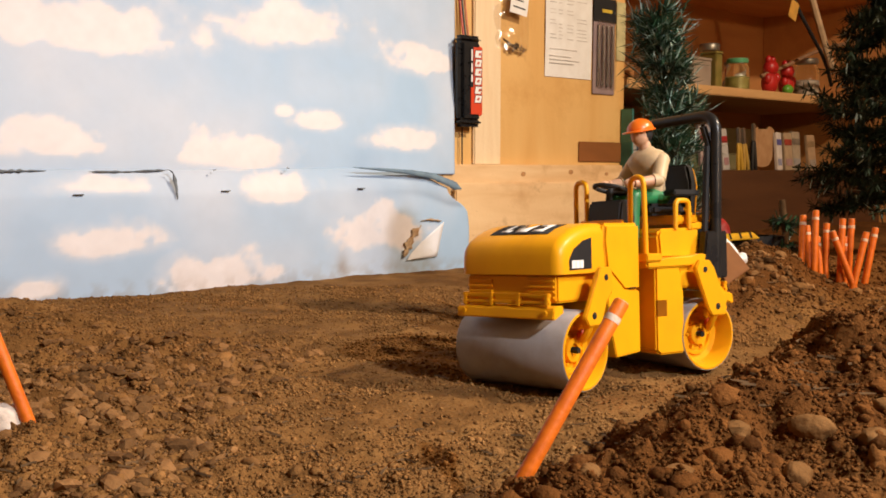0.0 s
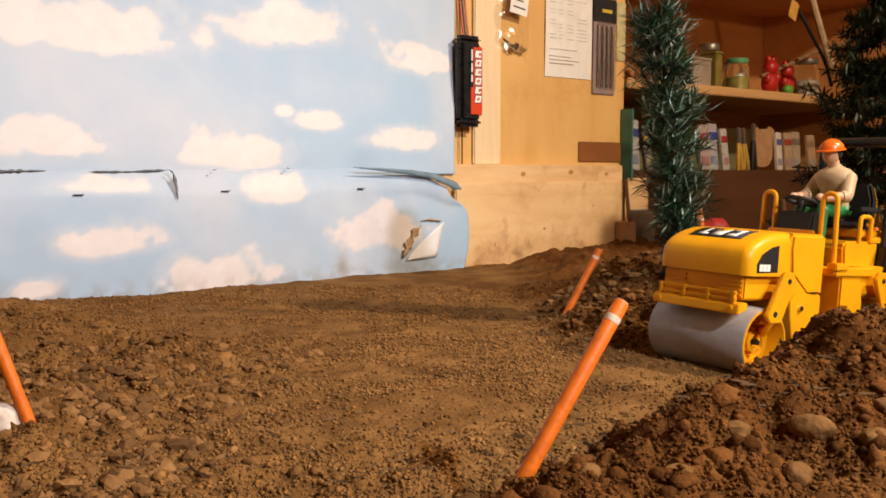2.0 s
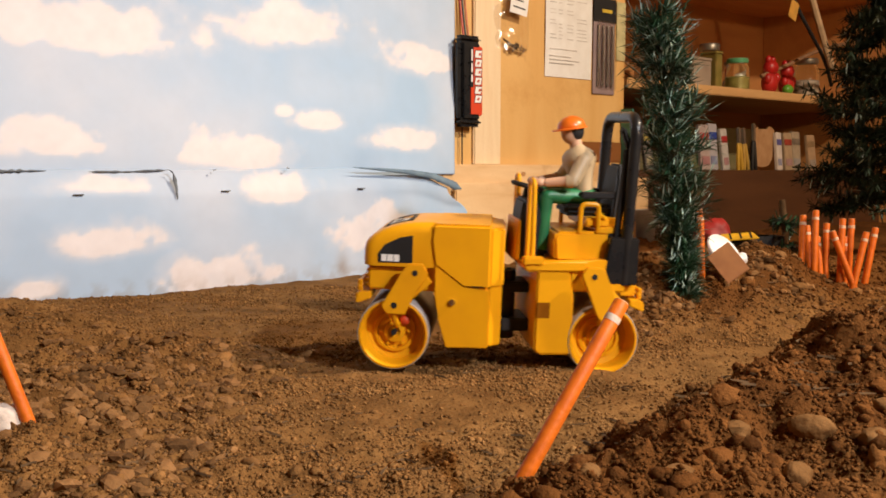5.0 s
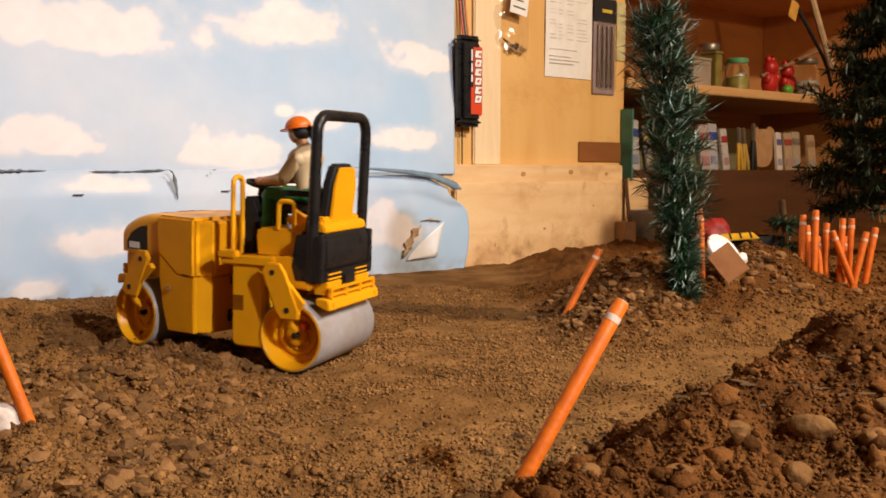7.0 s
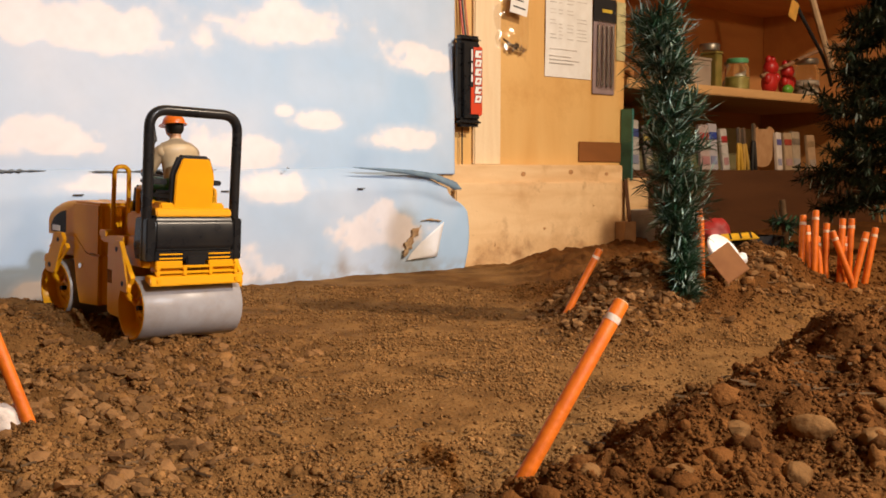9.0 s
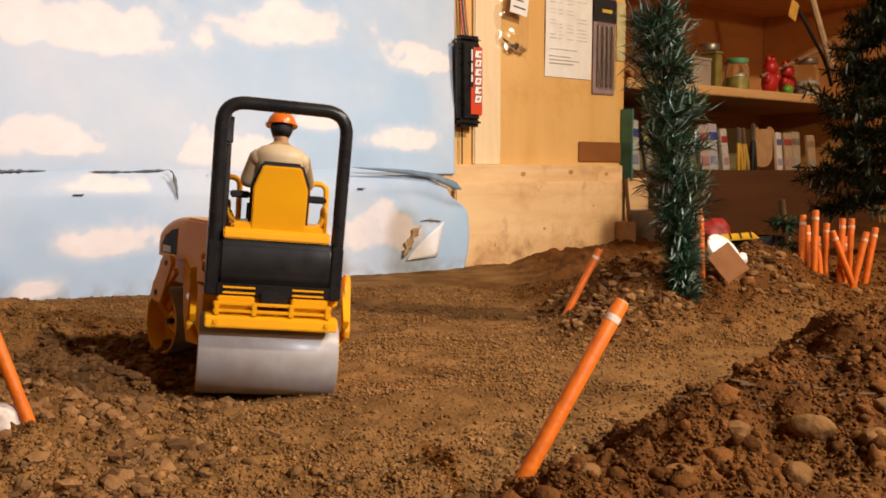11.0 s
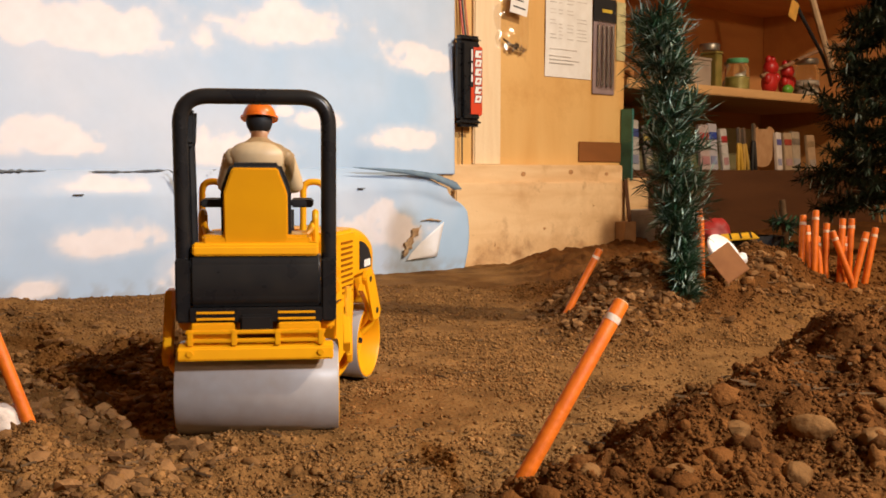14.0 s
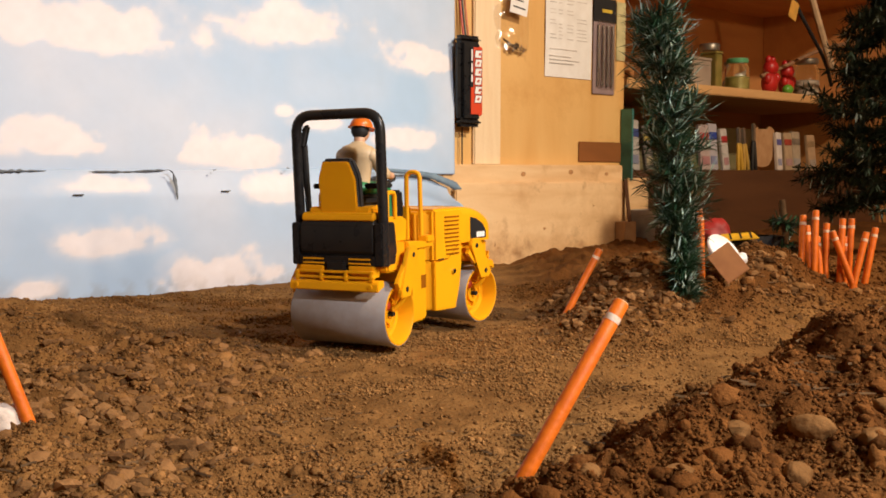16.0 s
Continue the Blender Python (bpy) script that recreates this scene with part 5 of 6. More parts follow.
def build_stones():
    rnd = random.Random(31)
    places = [(0.128, 0.402, 0.0100), (0.162, 0.405, 0.0115), (0.012, 0.415, 0.011), (0.105, 0.455, 0.007), (0.118, 0.470, 0.006), (0.205, 0.43, 0.008), (0.185, 0.395, 0.010),
              (0.095, 0.372, 0.009), (0.060, 0.378, 0.008), (0.145, 0.375, 0.009), (0.22, 0.375, 0.011), (-0.005, 0.400, 0.006), (0.205, 0.60, 0.0085), (0.190, 0.588, 0.006),
              (-0.232, 0.690, 0.0085), (-0.305, 0.735, 0.0085), (-0.285, 0.745, 0.006), (-0.205, 0.520, 0.006), (-0.195, 0.575, 0.0055), (-0.155, 0.605, 0.007), (-0.135, 0.470, 0.008),
              (-0.120, 0.462, 0.006), (-0.150, 0.458, 0.007), (-0.100, 0.478, 0.006), (0.115, 0.585, 0.0045), (0.305, 0.905, 0.007), (0.335, 0.925, 0.006), (0.345, 0.995, 0.010),
              (0.375, 0.985, 0.011), (0.20, 0.880, 0.005), (0.165, 0.875, 0.006), (0.245, 0.865, 0.006), (0.275, 0.885, 0.005), (-0.215, 0.615, 0.006), (-0.255, 0.600, 0.0055), (-0.18, 0.655, 0.0055)]
    for x, y, r in places:
        r *= 0.70
        ob = mesh_object("stone", rough_stone(rnd, r), STONE)
        ob.location = (x, y, on_ground(x, y) - r * 0.05)
        ob.rotation_euler = (0, 0, rnd.uniform(0, 6.3))
        tagged(ob, "rounded dusty brown stone half sunk in dirt", "stone", "stones in the dirt")


build_stones()

ICO = bmesh.new()
bmesh.ops.create_icosphere(ICO, subdivisions=1, radius=1)
ICO_V = np.array([v.co[:] for v in ICO.verts])
ICO_F = np.array([[v.index for v in f.verts] for f in ICO.faces])
ICO.free()
ICO2 = bmesh.new()
bmesh.ops.create_icosphere(ICO2, subdivisions=2, radius=1)
ICO2_V = np.array([v.co[:] for v in ICO2.verts])
ICO2_F = np.array([[v.index for v in f.verts] for f in ICO2.faces])
ICO2.free()


OCTA_V = np.array([(1, 0, 0), (-1, 0, 0), (0, 1, 0), (0, -1, 0), (0, 0, 1), (0, 0, -1)], float)
OCTA_F = np.array([(0, 2, 4), (2, 1, 4), (1, 3, 4), (3, 0, 4), (2, 0, 5), (1, 2, 5), (3, 1, 5), (0, 3, 5)])


def scatter(name, mats, x, y, size, rng, label, base_v, base_f, flat=0.75, sink=0.25, smooth=True):
    """Angular crumbs of many sizes strewn on the dirt, joined into one mesh."""
    n, nv = len(x), len(base_v)
    z = surface(x, y)
    v = np.repeat(base_v[None], n, 0)
    v = v * (1 + rng.uniform(-0.28, 0.28, (n, nv, 1)))
    v = v * rng.uniform(0.65, 1.25, (n, 1, 3)) * np.array([1, 1, flat])
    a = rng.uniform(0, 2 * np.pi, (n, 1))
    tilt = rng.normal(0, 0.35, (n, 1))
    vx, vy, vz = v[..., 0], v[..., 1], v[..., 2]
    vy, vz = vy * np.cos(tilt) - vz * np.sin(tilt), vy * np.sin(tilt) + vz * np.cos(tilt)
    vx, vy = vx * np.cos(a) - vy * np.sin(a), vx * np.sin(a) + vy * np.cos(a)
    v = np.stack([vx, vy, vz], -1) * size[:, None, None]
    v = v + np.stack([x, y, z + size * sink], -1)[:, None, :]
    f = (base_f[None] + (np.arange(n) * nv)[:, None, None]).reshape(-1, 3)
    me = bpy.data.meshes.new(name)
    me.from_pydata(v.reshape(-1, 3).tolist(), [], f.tolist())
    mark_bank_tone(me, np.repeat(x, nv), np.repeat(y, nv))
    me.materials.append(mats)
    if smooth:
        me.shade_smooth()
    return tagged(new(name, me), label, "soil", kind="stuff")


def island_tint(m, low, high):
    """Vary a material's brightness from crumb to crumb."""
    nt = m.node_tree
    b = nt.nodes["Principled BSDF"]
    src = b.inputs["Base Color"].links[0].from_socket
    geo = nt.nodes.new("ShaderNodeNewGeometry")
    mr = nt.nodes.new("ShaderNodeMapRange")
    mr.inputs["To Min"].default_value, mr.inputs["To Max"].default_value = low, high
    nt.links.new(geo.outputs["Random Per Island"], mr.inputs["Value"])
    mul = nt.nodes.new("ShaderNodeVectorMath")
    mul.operation = "SCALE"
    nt.links.new(src, mul.inputs[0])
    nt.links.new(mr.outputs["Result"], mul.inputs["Scale"])
    nt.links.new(mul.outputs["Vector"], b.inputs["Base Color"])


island_tint(CLOD, 0.75, 1.42)
CHIP = material("dirt_chips", (0.25, 0.128, 0.048), 0.9, 0, (0.145, 0.070, 0.026), 50, 6, bump=0.5, bump_scale=400)
CHIP.node_tree.nodes["Principled BSDF"].inputs["Specular IOR Level"].default_value = 0.1
island_tint(CHIP, 0.45, 1.30)


def build_crumbs():
    rng = np.random.RandomState(77)

    def draw(n, keep, y0=0.30, y1=1.25):
        # more of them where the lens is near
        y = y0 + (y1 - y0) * rng.uniform(0, 1, n) ** 1.45
        x = rng.uniform(-0.52, 0.56, n) * (y + 0.12)
        k = rng.uniform(0, 1, n) < keep(x, y)
        return x[k], y[k]

    patchy = lambda x, y: np.clip(0.50 + 1.9 * fbm(x, y, 0.06, 3), 0.12, 1)
    bank = lambda x, y: smooth_step(-0.33, -0.25, 0.70 * x - 0.717 * y)
    x, y = draw(260000, lambda x, y: np.maximum(patchy(x, y), loose(x, y)) * (1 - 0.25 * bank(x, y)))
    size = (0.00045 + 0.0015 * rng.uniform(0, 1, len(x)) ** 3.4) * (0.75 + 0.45 * y)
    scatter("soil_crumbs", CLOD, x, y, size, rng, "fine crumbs of dry brown dirt", OCTA_V, OCTA_F, 0.8, 0.35)
    x, y = draw(15000, lambda x, y: 0.05 * patchy(x, y) + 0.9 * loose(x, y) ** 1.5 * (1 - 0.35 * bank(x, y)))
    size = 0.0012 + 0.0026 * rng.uniform(0, 1, len(x)) ** 3
    scatter("soil_clods", CLOD, x, y, size, rng, "loose clods of dry brown dirt", ICO_V, ICO_F, 0.75, 0.05)
    x, y = draw(900, lambda x, y: 0.95 * smooth_step(0.6, 1.0, loose(x, y)))
    size = 0.0030 + 0.0052 * rng.uniform(0, 1, len(x)) ** 2.0
    scatter("large_clods", CLOD, x, y, size, rng, "larger lumps of brown dirt on the banks", ICO2_V, ICO2_F, 0.75, -0.15)
    # angular gravel on the loose heap
    heap = lambda x, y: smooth_step(0.10, 0.22, -x + 0.10 * (y - 0.5)) * (1 - smooth_step(0.72, 0.88, y + 0.12 * (x + 0.3))) * np.clip(0.55 + 1.8 * fbm(x, y, 0.07, 2), 0.1, 1)
    slope = lambda x, y: 1.0 * smooth_step(0.585, 0.65, -0.51 * x + 0.86 * y) * smooth_step(0.07, 0.17, x) * np.clip(0.55 + 1.8 * fbm(x, y, 0.07, 2), 0.15, 1)
    x, y = draw(30000, lambda x, y: np.maximum(heap(x, y), slope(x, y)), 0.42, 1.10)
    size = 0.0014 + 0.0054 * rng.uniform(0, 1, len(x)) ** np.where(x > 0, 2.3, 3.0)
    scatter("gravel", CHIP, x, y, size, rng, "angular gravel and dirt chips on the heap", ICO_V, ICO_F, 0.62, 0.15, False)
    # dry twigs and bark
    x, y = draw(1700, lambda x, y: 0.10 + 0.6 * loose(x, y), 0.42, 1.05)
    verts, faces = [], []
    z = surface(x, y)
    for px, py, pz in zip(x, y, z):
        a, l, r = rng.uniform(0, 6.3), rng.uniform(0.004, 0.014), rng.uniform(0.0003, 0.0009)
        d = Vector((math.cos(a), math.sin(a), rng.uniform(-0.15, 0.25))) * l
        s = Vector((-math.sin(a), math.cos(a), 0)) * r
        u = Vector((0, 0, r * 0.8))
        p = Vector((px, py, pz + 0.001)) - d * 0.5
        i = len(verts)
        for q, w in ((p, 1), (p + d * 0.5 + s * 0.8, 1.1), (p + d, 0.6)):
            verts += [q + s * w, q - s * w, q + u * w * 1.6]
        for k in (0, 3):
            for j in range(3):
                faces.append((i + k + j, i + k + (j + 1) % 3, i + k + 3 + (j + 1) % 3, i + k + 3 + j))
        faces += [(i, i + 2, i + 1), (i + 6, i + 7, i + 8)]
    me = bpy.data.meshes.new("dry_twigs")
    me.from_pydata([tuple(v) for v in verts], [], faces)
    me.materials.append(TWIG)
    tagged(new("dry_twigs", me), "dry twig and bark bits strewn in the dirt", "twigs", kind="stuff")


build_crumbs()


# ---- the niche: shelf and ledge, in wall space ----
def wall_thing(name, label, category, group=""):
    return tagged(on_wall(new(name)), label, category, group)


def jar(x, y, z, r, h, lid, inside, label):
    j = wall_thing("jar", label, "jar", "jars on the shelf")
    bm = bmesh.new()
    lathe(bm, [(r * 0.9, 0), (r, 0.003), (r, h * 0.78), (r * 0.8, h * 0.9), (r * 0.8, h)], Matrix.Translation((x, y, z)), 24)
    g = part("glass_body", bm, GLASS, j, "clear glass")
    g.visible_shadow = False
    bm = bmesh.new()
    lathe(bm, [(r * 0.85, h * 0.98), (r * 0.88, h), (r * 0.88, h * 1.12), (r * 0.8, h * 1.15)], Matrix.Translation((x, y, z)), 24)
    part("lid", bm, lid, j)
    bm = bmesh.new()
    lathe(bm, [(r * 0.85, 0.002), (r * 0.9, 0.004), (r * 0.9, h * 0.45), (r * 0.7, h * 0.5)], Matrix.Translation((x, y, z)), 20)
    part("contents", bm, inside, j)


GREEN_LID = material("green_lid", (0.10, 0.36, 0.17), 0.4)
DULL_STEEL = material("dull_steel", (0.30, 0.27, 0.22), 0.4, 0.8)
OLIVE = material("olive_paint", (0.15, 0.13, 0.025), 0.4, 0, (0.24, 0.18, 0.05), 40)
RED_TOY = material("red_toy", (0.50, 0.015, 0.012), 0.4, 0, (0.36, 0.012, 0.01), 60)
TIN = material("grey_box", (0.34, 0.27, 0.20), 0.6, 0, (0.26, 0.2, 0.15), 30)
TOP = 0.3334
jar(0.846, 0.050, TOP, 0.027, 0.062, GREEN_LID, OLIVE, "glass jar with a green lid on the shelf")
jar(0.812, 0.100, TOP, 0.026, 0.092, DULL_STEEL, OLIVE, "glass jar of olive paint on the shelf")
jar(0.955, 0.140, TOP, 0.020, 0.070, DULL_STEEL, TIN, "glass jar of odds and ends on the shelf")
jar(1.135, 0.050, TOP, 0.030, 0.080, DULL_STEEL, TIN, "wide empty-looking glass jar on the shelf")


def block(name, mats, x0, x1, y0, y1, z0, z1, label, category, bevel=0.0015, lids=None):
    b = wall_thing(name, label, category)
    bm = bmesh.new()
    box(bm, x0, x1, y0, y1, z0, z1, bevel)
    part("body", bm, mats, b)
    bm = bmesh.new()
    box(bm, x0 - 0.001, x1 + 0.001, y0 - 0.001, y1 + 0.001, z1 + 0.0003, z1 + 0.006, 0.001)
    part("lid", bm, lids or mats, b)
    return b


block("tin_box", TIN, 0.685, 0.750, 0.050, 0.110, TOP, 0.392, "dull grey-brown box on the shelf", "box")
block("carton", CARD, 0.720, 0.800, 0.180, 0.240, TOP, 0.440, "plain brown carton on the shelf", "box")
block("tall_carton", OLIVE, 0.766, 0.790, 0.050, 0.090, TOP, 0.410, "narrow yellow-green packet on the shelf", "packet")


def toy(x, y, z, s, mats, label):
    """A lumpy moulded toy, one plain mesh."""
    bm = bmesh.new()
    blob(bm, (x, y, z + 0.020 * s), (0.017 * s, 0.014 * s, 0.020 * s), 3)
    blob(bm, (x, y - 0.002, z + 0.046 * s), (0.015 * s, 0.013 * s, 0.014 * s), 3)
    blob(bm, (x - 0.014 * s, y - 0.006, z + 0.026 * s), (0.007 * s, 0.007 * s, 0.010 * s), 2)
    blob(bm, (x + 0.014 * s, y - 0.006, z + 0.028 * s), (0.007 * s, 0.007 * s, 0.010 * s), 2)
    blob(bm, (x - 0.006 * s, y, z + 0.060 * s), (0.006 * s, 0.006 * s, 0.008 * s), 2)
    blob(bm, (x + 0.007 * s, y, z + 0.060 * s), (0.006 * s, 0.006 * s, 0.008 * s), 2)
    tagged(on_wall(mesh_object("moulded_toy", bm, mats)), label, "toy", "toys on the shelf")


toy(0.976, 0.050, TOP, 1.30, RED_TOY, "lumpy red moulded plastic toy on the shelf")
toy(1.062, 0.060, TOP, 1.25, RED_TOY, "second lumpy red plastic toy on the shelf")
bm = bmesh.new()
blob(bm, (1.020, 0.030, TOP + 0.011), (0.015, 0.012, 0.012), 3)
tagged(on_wall(mesh_object("green_ball", bm, material("lime", (0.12, 0.34, 0.03), 0.4))), "small lime green ball on the shelf", "ball")


def packet(x, y, w, h, colour, band, label, lean=0.0):
    """A carded packet standing on the ledge."""
    p = wall_thing("packet", label, "packet", "packets on the ledge")
    m = Matrix.Translation((x + 0.032, y, 0.1574)) @ Matrix.Rotation(radians(lean), 4, "Y") @ Matrix.Rotation(radians(-6), 4, "X")
    bm = bmesh.new()
    box(bm, -w / 2, w / 2, -0.004, 0.004, 0, h, 0.001, m)
    part("card", bm, material("packet_card", colour, 0.45, 0, tuple(c * 0.75 for c in colour), 60), p)
    bm = bmesh.new()
    box(bm, -w / 2 + 0.002, w / 2 - 0.002, -0.0052, -0.0040, h * 0.66, h * 0.82, 0.0003, m)
    part("print_band", bm, material("packet_band", band, 0.45), p)
    bm = bmesh.new()
    box(bm, -w / 2 + 0.004, w / 2 - 0.004, -0.0052, -0.0040, h * 0.12, h * 0.30, 0.0003, m)
    part("print_band", bm, material("packet_band", tuple(0.5 * c + 0.2 for c in band), 0.45), p)


for args in [(0.440, 0.03, 0.030, 0.10, (0.45, 0.42, 0.38), (0.05, 0.08, 0.25), "white packet with a blue band on the ledge", 3),
             (0.500, 0.04, 0.026, 0.09, (0.20, 0.18, 0.16), (0.5, 0.4, 0.1), "dark packet leaning on the ledge", -4),
             (0.560, 0.03, 0.030, 0.085, (0.4, 0.35, 0.3), (0.4, 0.05, 0.03), "pale packet with red print on the ledge", 2),
             (0.660, 0.02, 0.034, 0.096, (0.42, 0.33, 0.30), (0.45, 0.02, 0.02), "pale packet with red print on the ledge", 0),
             (0.703, 0.03, 0.030, 0.100, (0.40, 0.38, 0.40), (0.03, 0.06, 0.30), "pale packet with a blue band on the ledge", 2),
             (0.742, 0.025, 0.024, 0.090, (0.50, 0.46, 0.42), (0.40, 0.03, 0.03), "slim white and red packet on the ledge", -3),
             (0.905, -0.004, 0.022, 0.085, (0.62, 0.55, 0.48), (0.10, 0.10, 0.30), "slim white packet before the brown cut-out", 1),
             (1.000, 0.03, 0.034, 0.088, (0.42, 0.30, 0.18), (0.35, 0.05, 0.03), "tan packet with red print on the ledge", 0),
             (1.050, 0.04, 0.036, 0.092, (0.40, 0.32, 0.22), (0.20, 0.16, 0.12), "tan packet on the ledge", 2),
             (1.105, 0.03, 0.034, 0.085, (0.42, 0.28, 0.16), (0.3, 0.2, 0.1), "tan packet on the ledge", -2)]:
    packet(*args)


def tool(x, lean, colour, label, h=0.095):
    t = wall_thing("hand_tool", label, "tool", "tools on the ledge")
    m = Matrix.Translation((x + 0.012, 0.004, 0.1574)) @ Matrix.Rotation(radians(lean), 4, "Y")
    bm = bmesh.new()
    for s in (-1, 1):
        for v in lathe(bm, [(0.0035, 0), (0.0045, 0.01), (0.0040, h * 0.55), (0.0025, h * 0.62)], Matrix.Translation((s * 0.006, 0, 0)), 10):
            v.co.x += s * -0.06 * v.co.z + s * 0.001
            v.co = m @ v.co
    part("grip", bm, material("tool_grip", colour, 0.5), t)
    bm = bmesh.new()
    box(bm, -0.006, 0.006, -0.003, 0.003, h * 0.60, h * 0.98, 0.002, m)
    part("jaw", bm, DULL_STEEL, t, "dull steel jaw")


tool(0.785, -6, (0.55, 0.32, 0.03), "yellow-handled pliers leaning on the ledge")
tool(0.808, -10, (0.50, 0.30, 0.05), "yellow-handled pliers leaning on the ledge")
tool(0.838, -4, (0.012, 0.011, 0.01), "black-handled tool leaning on the ledge", 0.105)

# cardboard cut-out with two lobes
bm = bmesh.new()
ring = []
for k in range(40):
    a = 2 * math.pi * k / 40
    x = 0.890 + 0.046 * math.cos(a) * (1 + 0.15 * math.sin(2 * a))
    z = 0.207 + (0.050 + 0.008 * math.cos(2 * a)) * math.sin(a)
    ring.append((x, max(z, 0.1576) + (0.008 if abs(x - 0.89) > 0.02 and z > 0.22 else 0)))
a = [bm.verts.new((x, 0.008, z)) for x, z in ring]
b = [bm.verts.new((x, 0.012, z)) for x, z in ring]
bm.faces.new(a), bm.faces.new(b)
for k in range(40):
    bm.faces.new((a[k], a[(k + 1) % 40], b[(k + 1) % 40], b[k]))
tagged(on_wall(mesh_object("cut_out", bm, CARD)), "rounded tan cardboard cut-out standing on the ledge", "cardboard")

# thin coloured boards at the niche's edge
bm = bmesh.new()
box(bm, 0.3935, 0.3975, -0.030, -0.002, 0.137, 0.272, 0.0006)
tagged(on_wall(mesh_object("teal_board", bm, material("teal", (0.05, 0.22, 0.20), 0.5))), "thin teal board standing at the niche's edge", "board")
bm = bmesh.new()
box(bm, 0.4065, 0.428, -0.004, 0.0, 0.158, 0.262, 0.0006)
tagged(on_wall(mesh_object("olive_board", bm, material("olive_card", (0.20, 0.21, 0.09), 0.6))), "dull olive card standing beside a teal board", "board")
bm = bmesh.new()
box(bm, 0.62, 1.15, 0.200, 0.215, 0.158, 0.262, 0.002)
tagged(on_wall(mesh_object("carton_row", bm, material("green_carton", (0.16, 0.15, 0.06), 0.6, 0, (0.26, 0.2, 0.1), 20))), "long dull green carton behind the packets", "box")


def cable(points, r, mats, name, label):
    bm = bmesh.new()
    tube(bm, rounded(points, 0.06, 8), r, 8)
    tagged(on_wall(mesh_object(name, bm, mats)), label, "cable")


cable([(0.895, -0.03, 0.585), (0.905, -0.05, 0.520), (0.960, -0.06, 0.455), (1.06, -0.04, 0.405), (1.16, 0.0, 0.36)], 0.0042, MATT_BLACK, "black_cable", "black cable sagging before the shelf")
cable([(0.985, -0.03, 0.585), (1.010, -0.05, 0.480), (1.055, -0.06, 0.385)], 0.0075, material("rope", (0.50, 0.34, 0.19), 0.8), "beige_hose", "beige hose hanging from the ceiling")
cable([(0.94, 0.05, 0.372), (1.04, 0.04, 0.405), (1.12, 0.02, 0.440), (1.26, 0.02, 0.47)], 0.0045, material("brown_cord", (0.30, 0.16, 0.08), 0.7), "brown_cord", "brown cord looping over the shelf")
bm = bmesh.new()
box(bm, 0.868, 0.898, -0.062, -0.060, 0.480, 0.520, 0.0004, Matrix.Translation((0.883, 0, 0.5)) @ Matrix.Rotation(radians(20), 4, "Y") @ Matrix.Translation((-0.883, 0, -0.5)))
tagged(on_wall(mesh_object("paper_tag", bm, material("amber_tag", (0.62, 0.33, 0.06), 0.5))), "amber paper tag on a black cable", "tag")


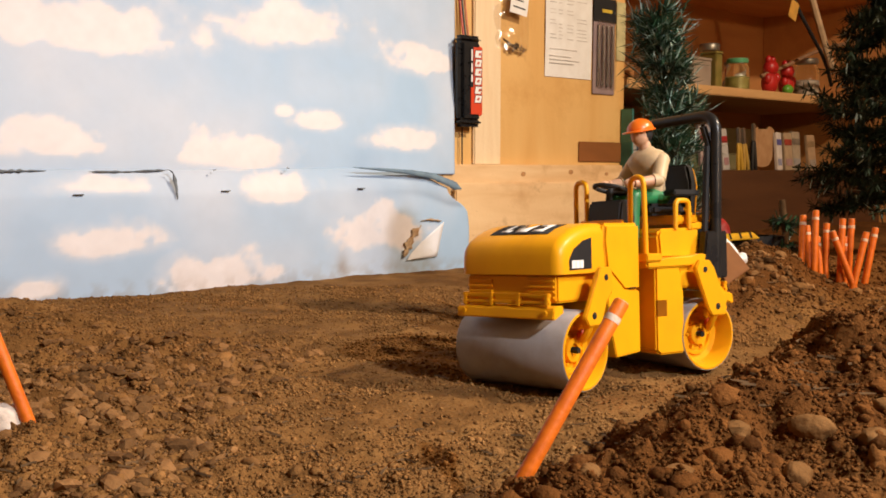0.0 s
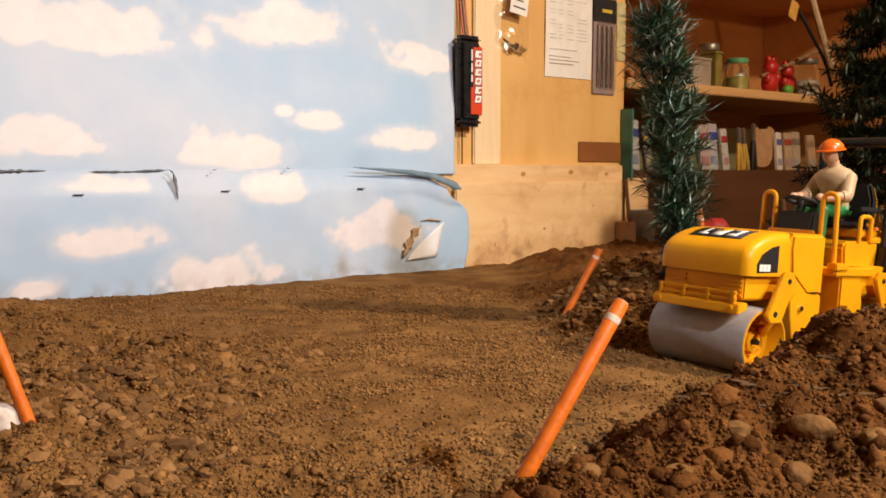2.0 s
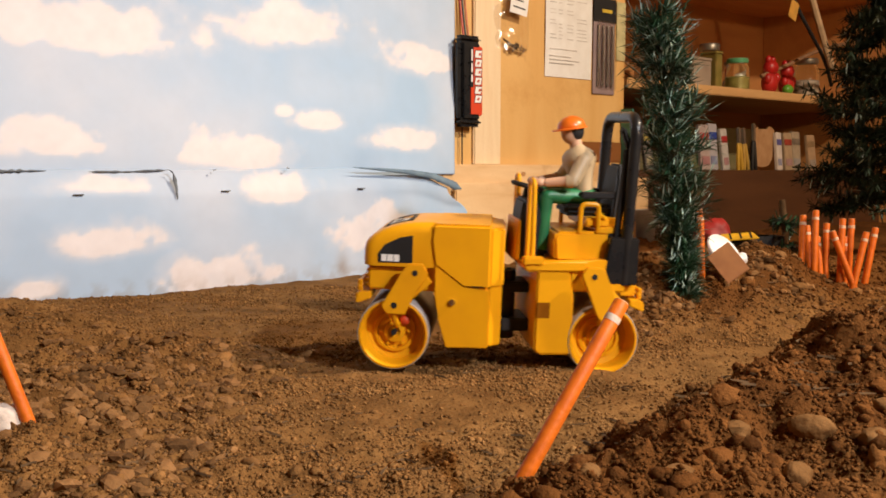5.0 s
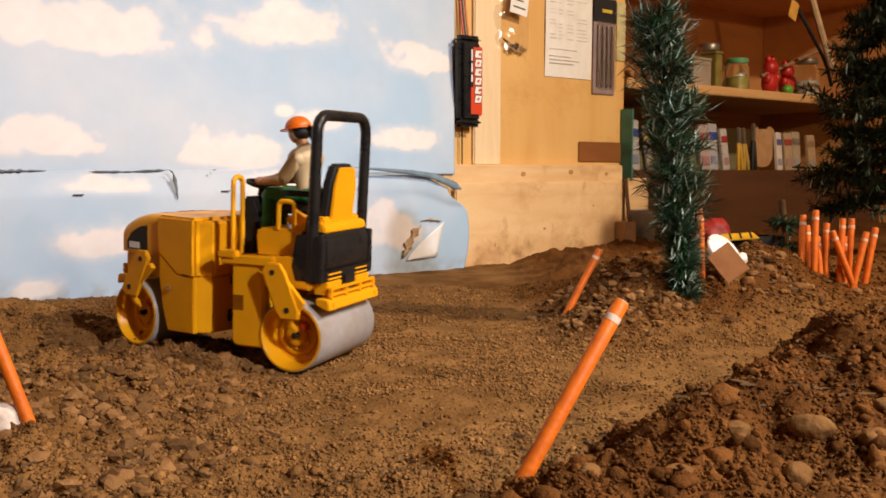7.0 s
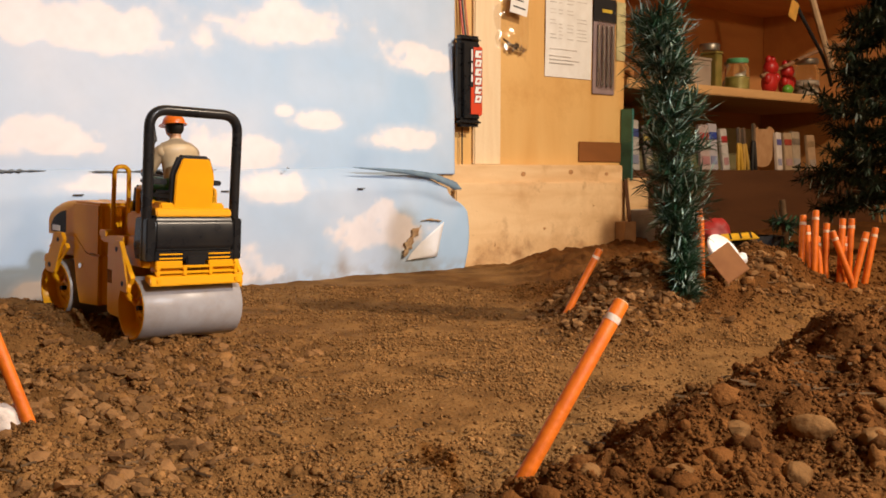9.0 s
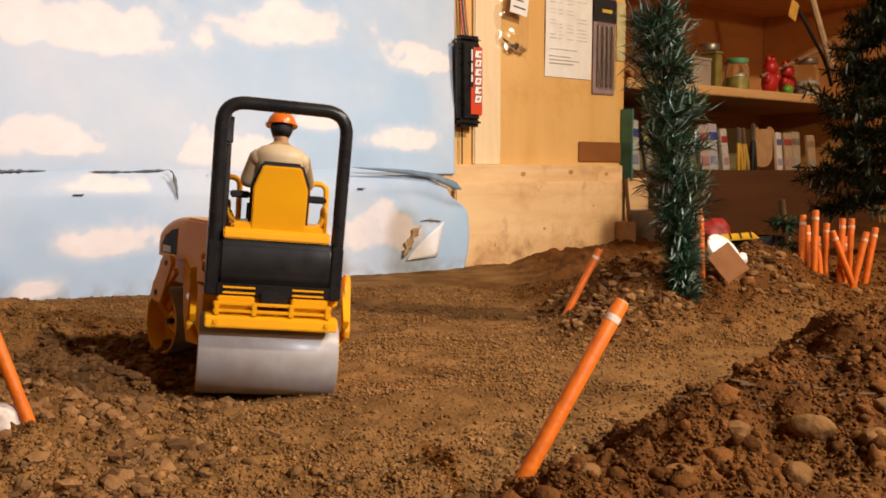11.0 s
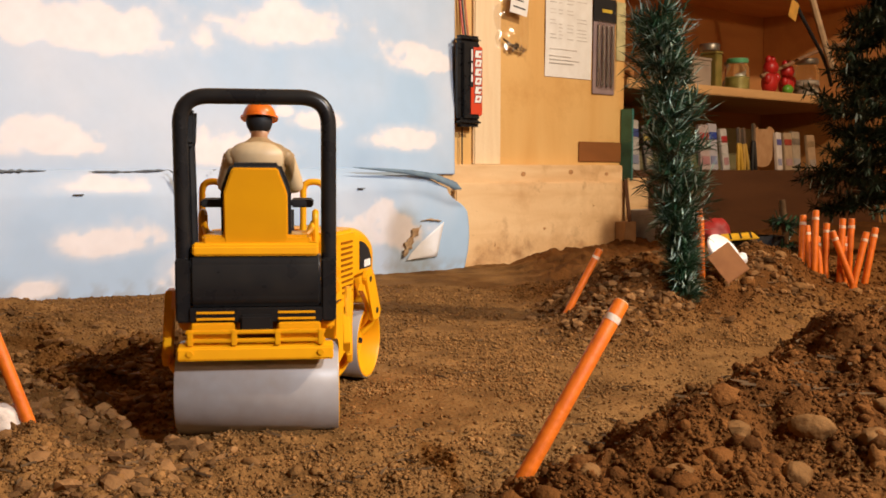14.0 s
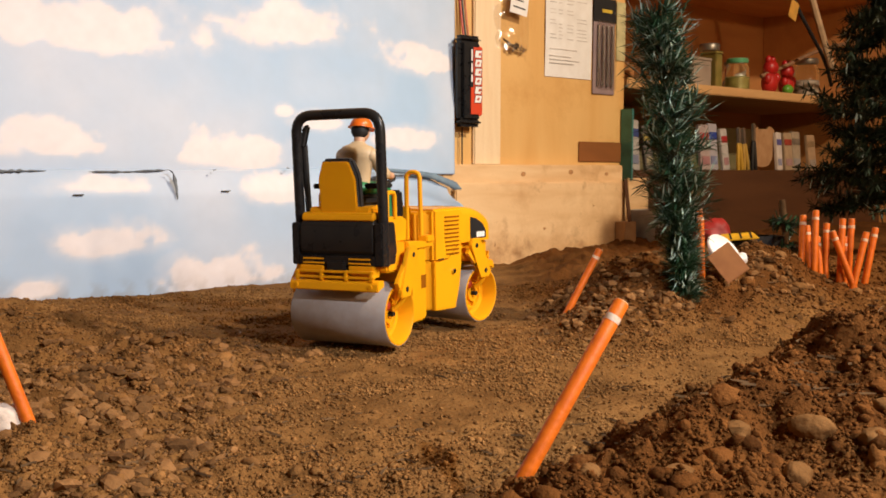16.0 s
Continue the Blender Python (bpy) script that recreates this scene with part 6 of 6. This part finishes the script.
# ---- what moves ----
def motions():
    # seconds, x, y, z of the rear axle's foot, heading, nose up, lean, steering of the front section
    rows = [
        (0.0, 0.1784, 0.7438, 0.0002, 121.4, 1.2, 4.3, 16.1),
        (0.5, 0.2258, 0.7766, -0.0035, 119.1, 2.0, 3.1, 14.9),
        (1.0, 0.2846, 0.8034, -0.0112, 116.4, 4.3, -0.1, 9.7),
        (1.5, 0.3132, 0.8216, -0.012, 119.6, 4.3, -0.1, 8.1),
        (2.0, 0.3451, 0.8278, -0.0142, 118.6, 4.1, -0.5, 7.3),
        (2.5, 0.3462, 0.8203, -0.0131, 122.9, 3.8, -1.4, -10.9),
        (3.0, 0.3097, 0.8151, -0.0113, 121.1, 3.7, -2.3, -14.4),
        (3.5, 0.2696, 0.7713, -0.0065, 115.6, 3.2, -3.8, -15.6),
        (4.0, 0.2199, 0.7607, -0.0025, 109.0, 2.3, -4.5, -10.5),
        (6.5, -0.0445, 0.749, 0.0047, 75.3, 1.2, -0.8, -8.7),
        (7.0, -0.1009, 0.7534, 0.0018, 68.6, 2.3, -1.0, -13.4),
        (7.5, -0.1527, 0.778, 0.0044, 61.5, 2.1, -0.0, -10.3),
        (8.0, -0.1963, 0.7901, 0.0076, 46.3, 1.0, 0.3, 7.0),
        (8.5, -0.2338, 0.8261, 0.0102, 42.6, 1.8, 1.8, 10.2),
        (9.0, -0.2331, 0.8246, 0.0091, 41.7, 1.9, 1.9, 9.7),
        (11.5, -0.1029, 0.5742, 0.0002, 5.3, -0.2, 5.4, 31.2),
        (12.0, -0.0985, 0.5163, 0.0024, 1.0, -0.3, 2.2, 16.0),
        (12.5, -0.0991, 0.4586, 0.0063, -9.2, -1.7, 3.2, 22.6),
        (13.0, -0.0980, 0.4502, 0.0053, -7.5, -2.5, 2.7, 17.4),
        (13.5, -0.0992, 0.4923, 0.0062, 7.9, -2.0, -2.0, -13.3),
        (14.0, -0.1089, 0.5508, 0.0001, 7.3, 1.0, 0.3, -21.3),
        (14.5, -0.1109, 0.6177, 0.0009, -4.3, 0.9, 0.7, -12.0),
        (15.0, -0.1075, 0.6825, 0.002, -7.5, 1.5, -1.9, -14.0),
        (15.5, -0.0961, 0.7497, 0.0018, -14.1, 1.6, -1.0, -18.6),
        (16.0, -0.0777, 0.8081, 0.006, -25.3, 0.7, -0.7, -11.6),
    ]
    rows += [(9.25, *rows[14][1:])]
    rows.sort()
    key = np.array(rows)
    slope = np.zeros_like(key)
    for i in range(1, len(key) - 1):
        a = (key[i] - key[i - 1]) / (key[i, 0] - key[i - 1, 0])
        b = (key[i + 1] - key[i]) / (key[i + 1, 0] - key[i, 0])
        slope[i] = np.where(a * b > 0, 2 * a * b / (a + b + 1e-12), 0)

    def state(t):
        i = min(max(int(np.searchsorted(key[:, 0], t, "right")) - 1, 0), len(key) - 2)
        d = key[i + 1, 0] - key[i, 0]
        s = (t - key[i, 0]) / d
        return ((2 * s ** 3 - 3 * s ** 2 + 1) * key[i] + (s ** 3 - 2 * s ** 2 + s) * d * slope[i] + (3 * s ** 2 - 2 * s ** 3) * key[i + 1] + (s ** 3 - s ** 2) * d * slope[i + 1])

    roll, steer, rear, front = [], [], [], []
    spin, last = 0.0, None
    for k in range(0, 81):
        t = k * 0.2
        _, x, y, z, yaw, up, side, turn = state(t)
        here = Vector((x, y))
        if last is not None:
            spin -= (here - last).dot(Vector((-math.sin(radians(yaw)), math.cos(radians(yaw))))) / RAD
        last = here
        roll.append((t, Matrix.Translation((x, y, z)) @ Matrix.Rotation(radians(yaw), 4, "Z") @ Matrix.Rotation(radians(up), 4, "X") @ Matrix.Rotation(radians(side), 4, "Y")))
        bend = Matrix.Translation((0, PIVOT, 0)) @ Matrix.Rotation(radians(turn), 4, "Z")
        steer.append((t, bend))
        turned = Matrix.Rotation(spin, 4, "X")
        rear.append((t, Matrix.Translation((0, 0, RAD)) @ turned))
        front.append((t, bend @ Matrix.Translation((0, FRONT, RAD)) @ turned))
    walk(ROLLER, roll)
    walk(DRIVER, roll)
    walk(FORE, steer)
    walk(REAR_DRUM, rear)
    walk(FRONT_DRUM, front)


motions()
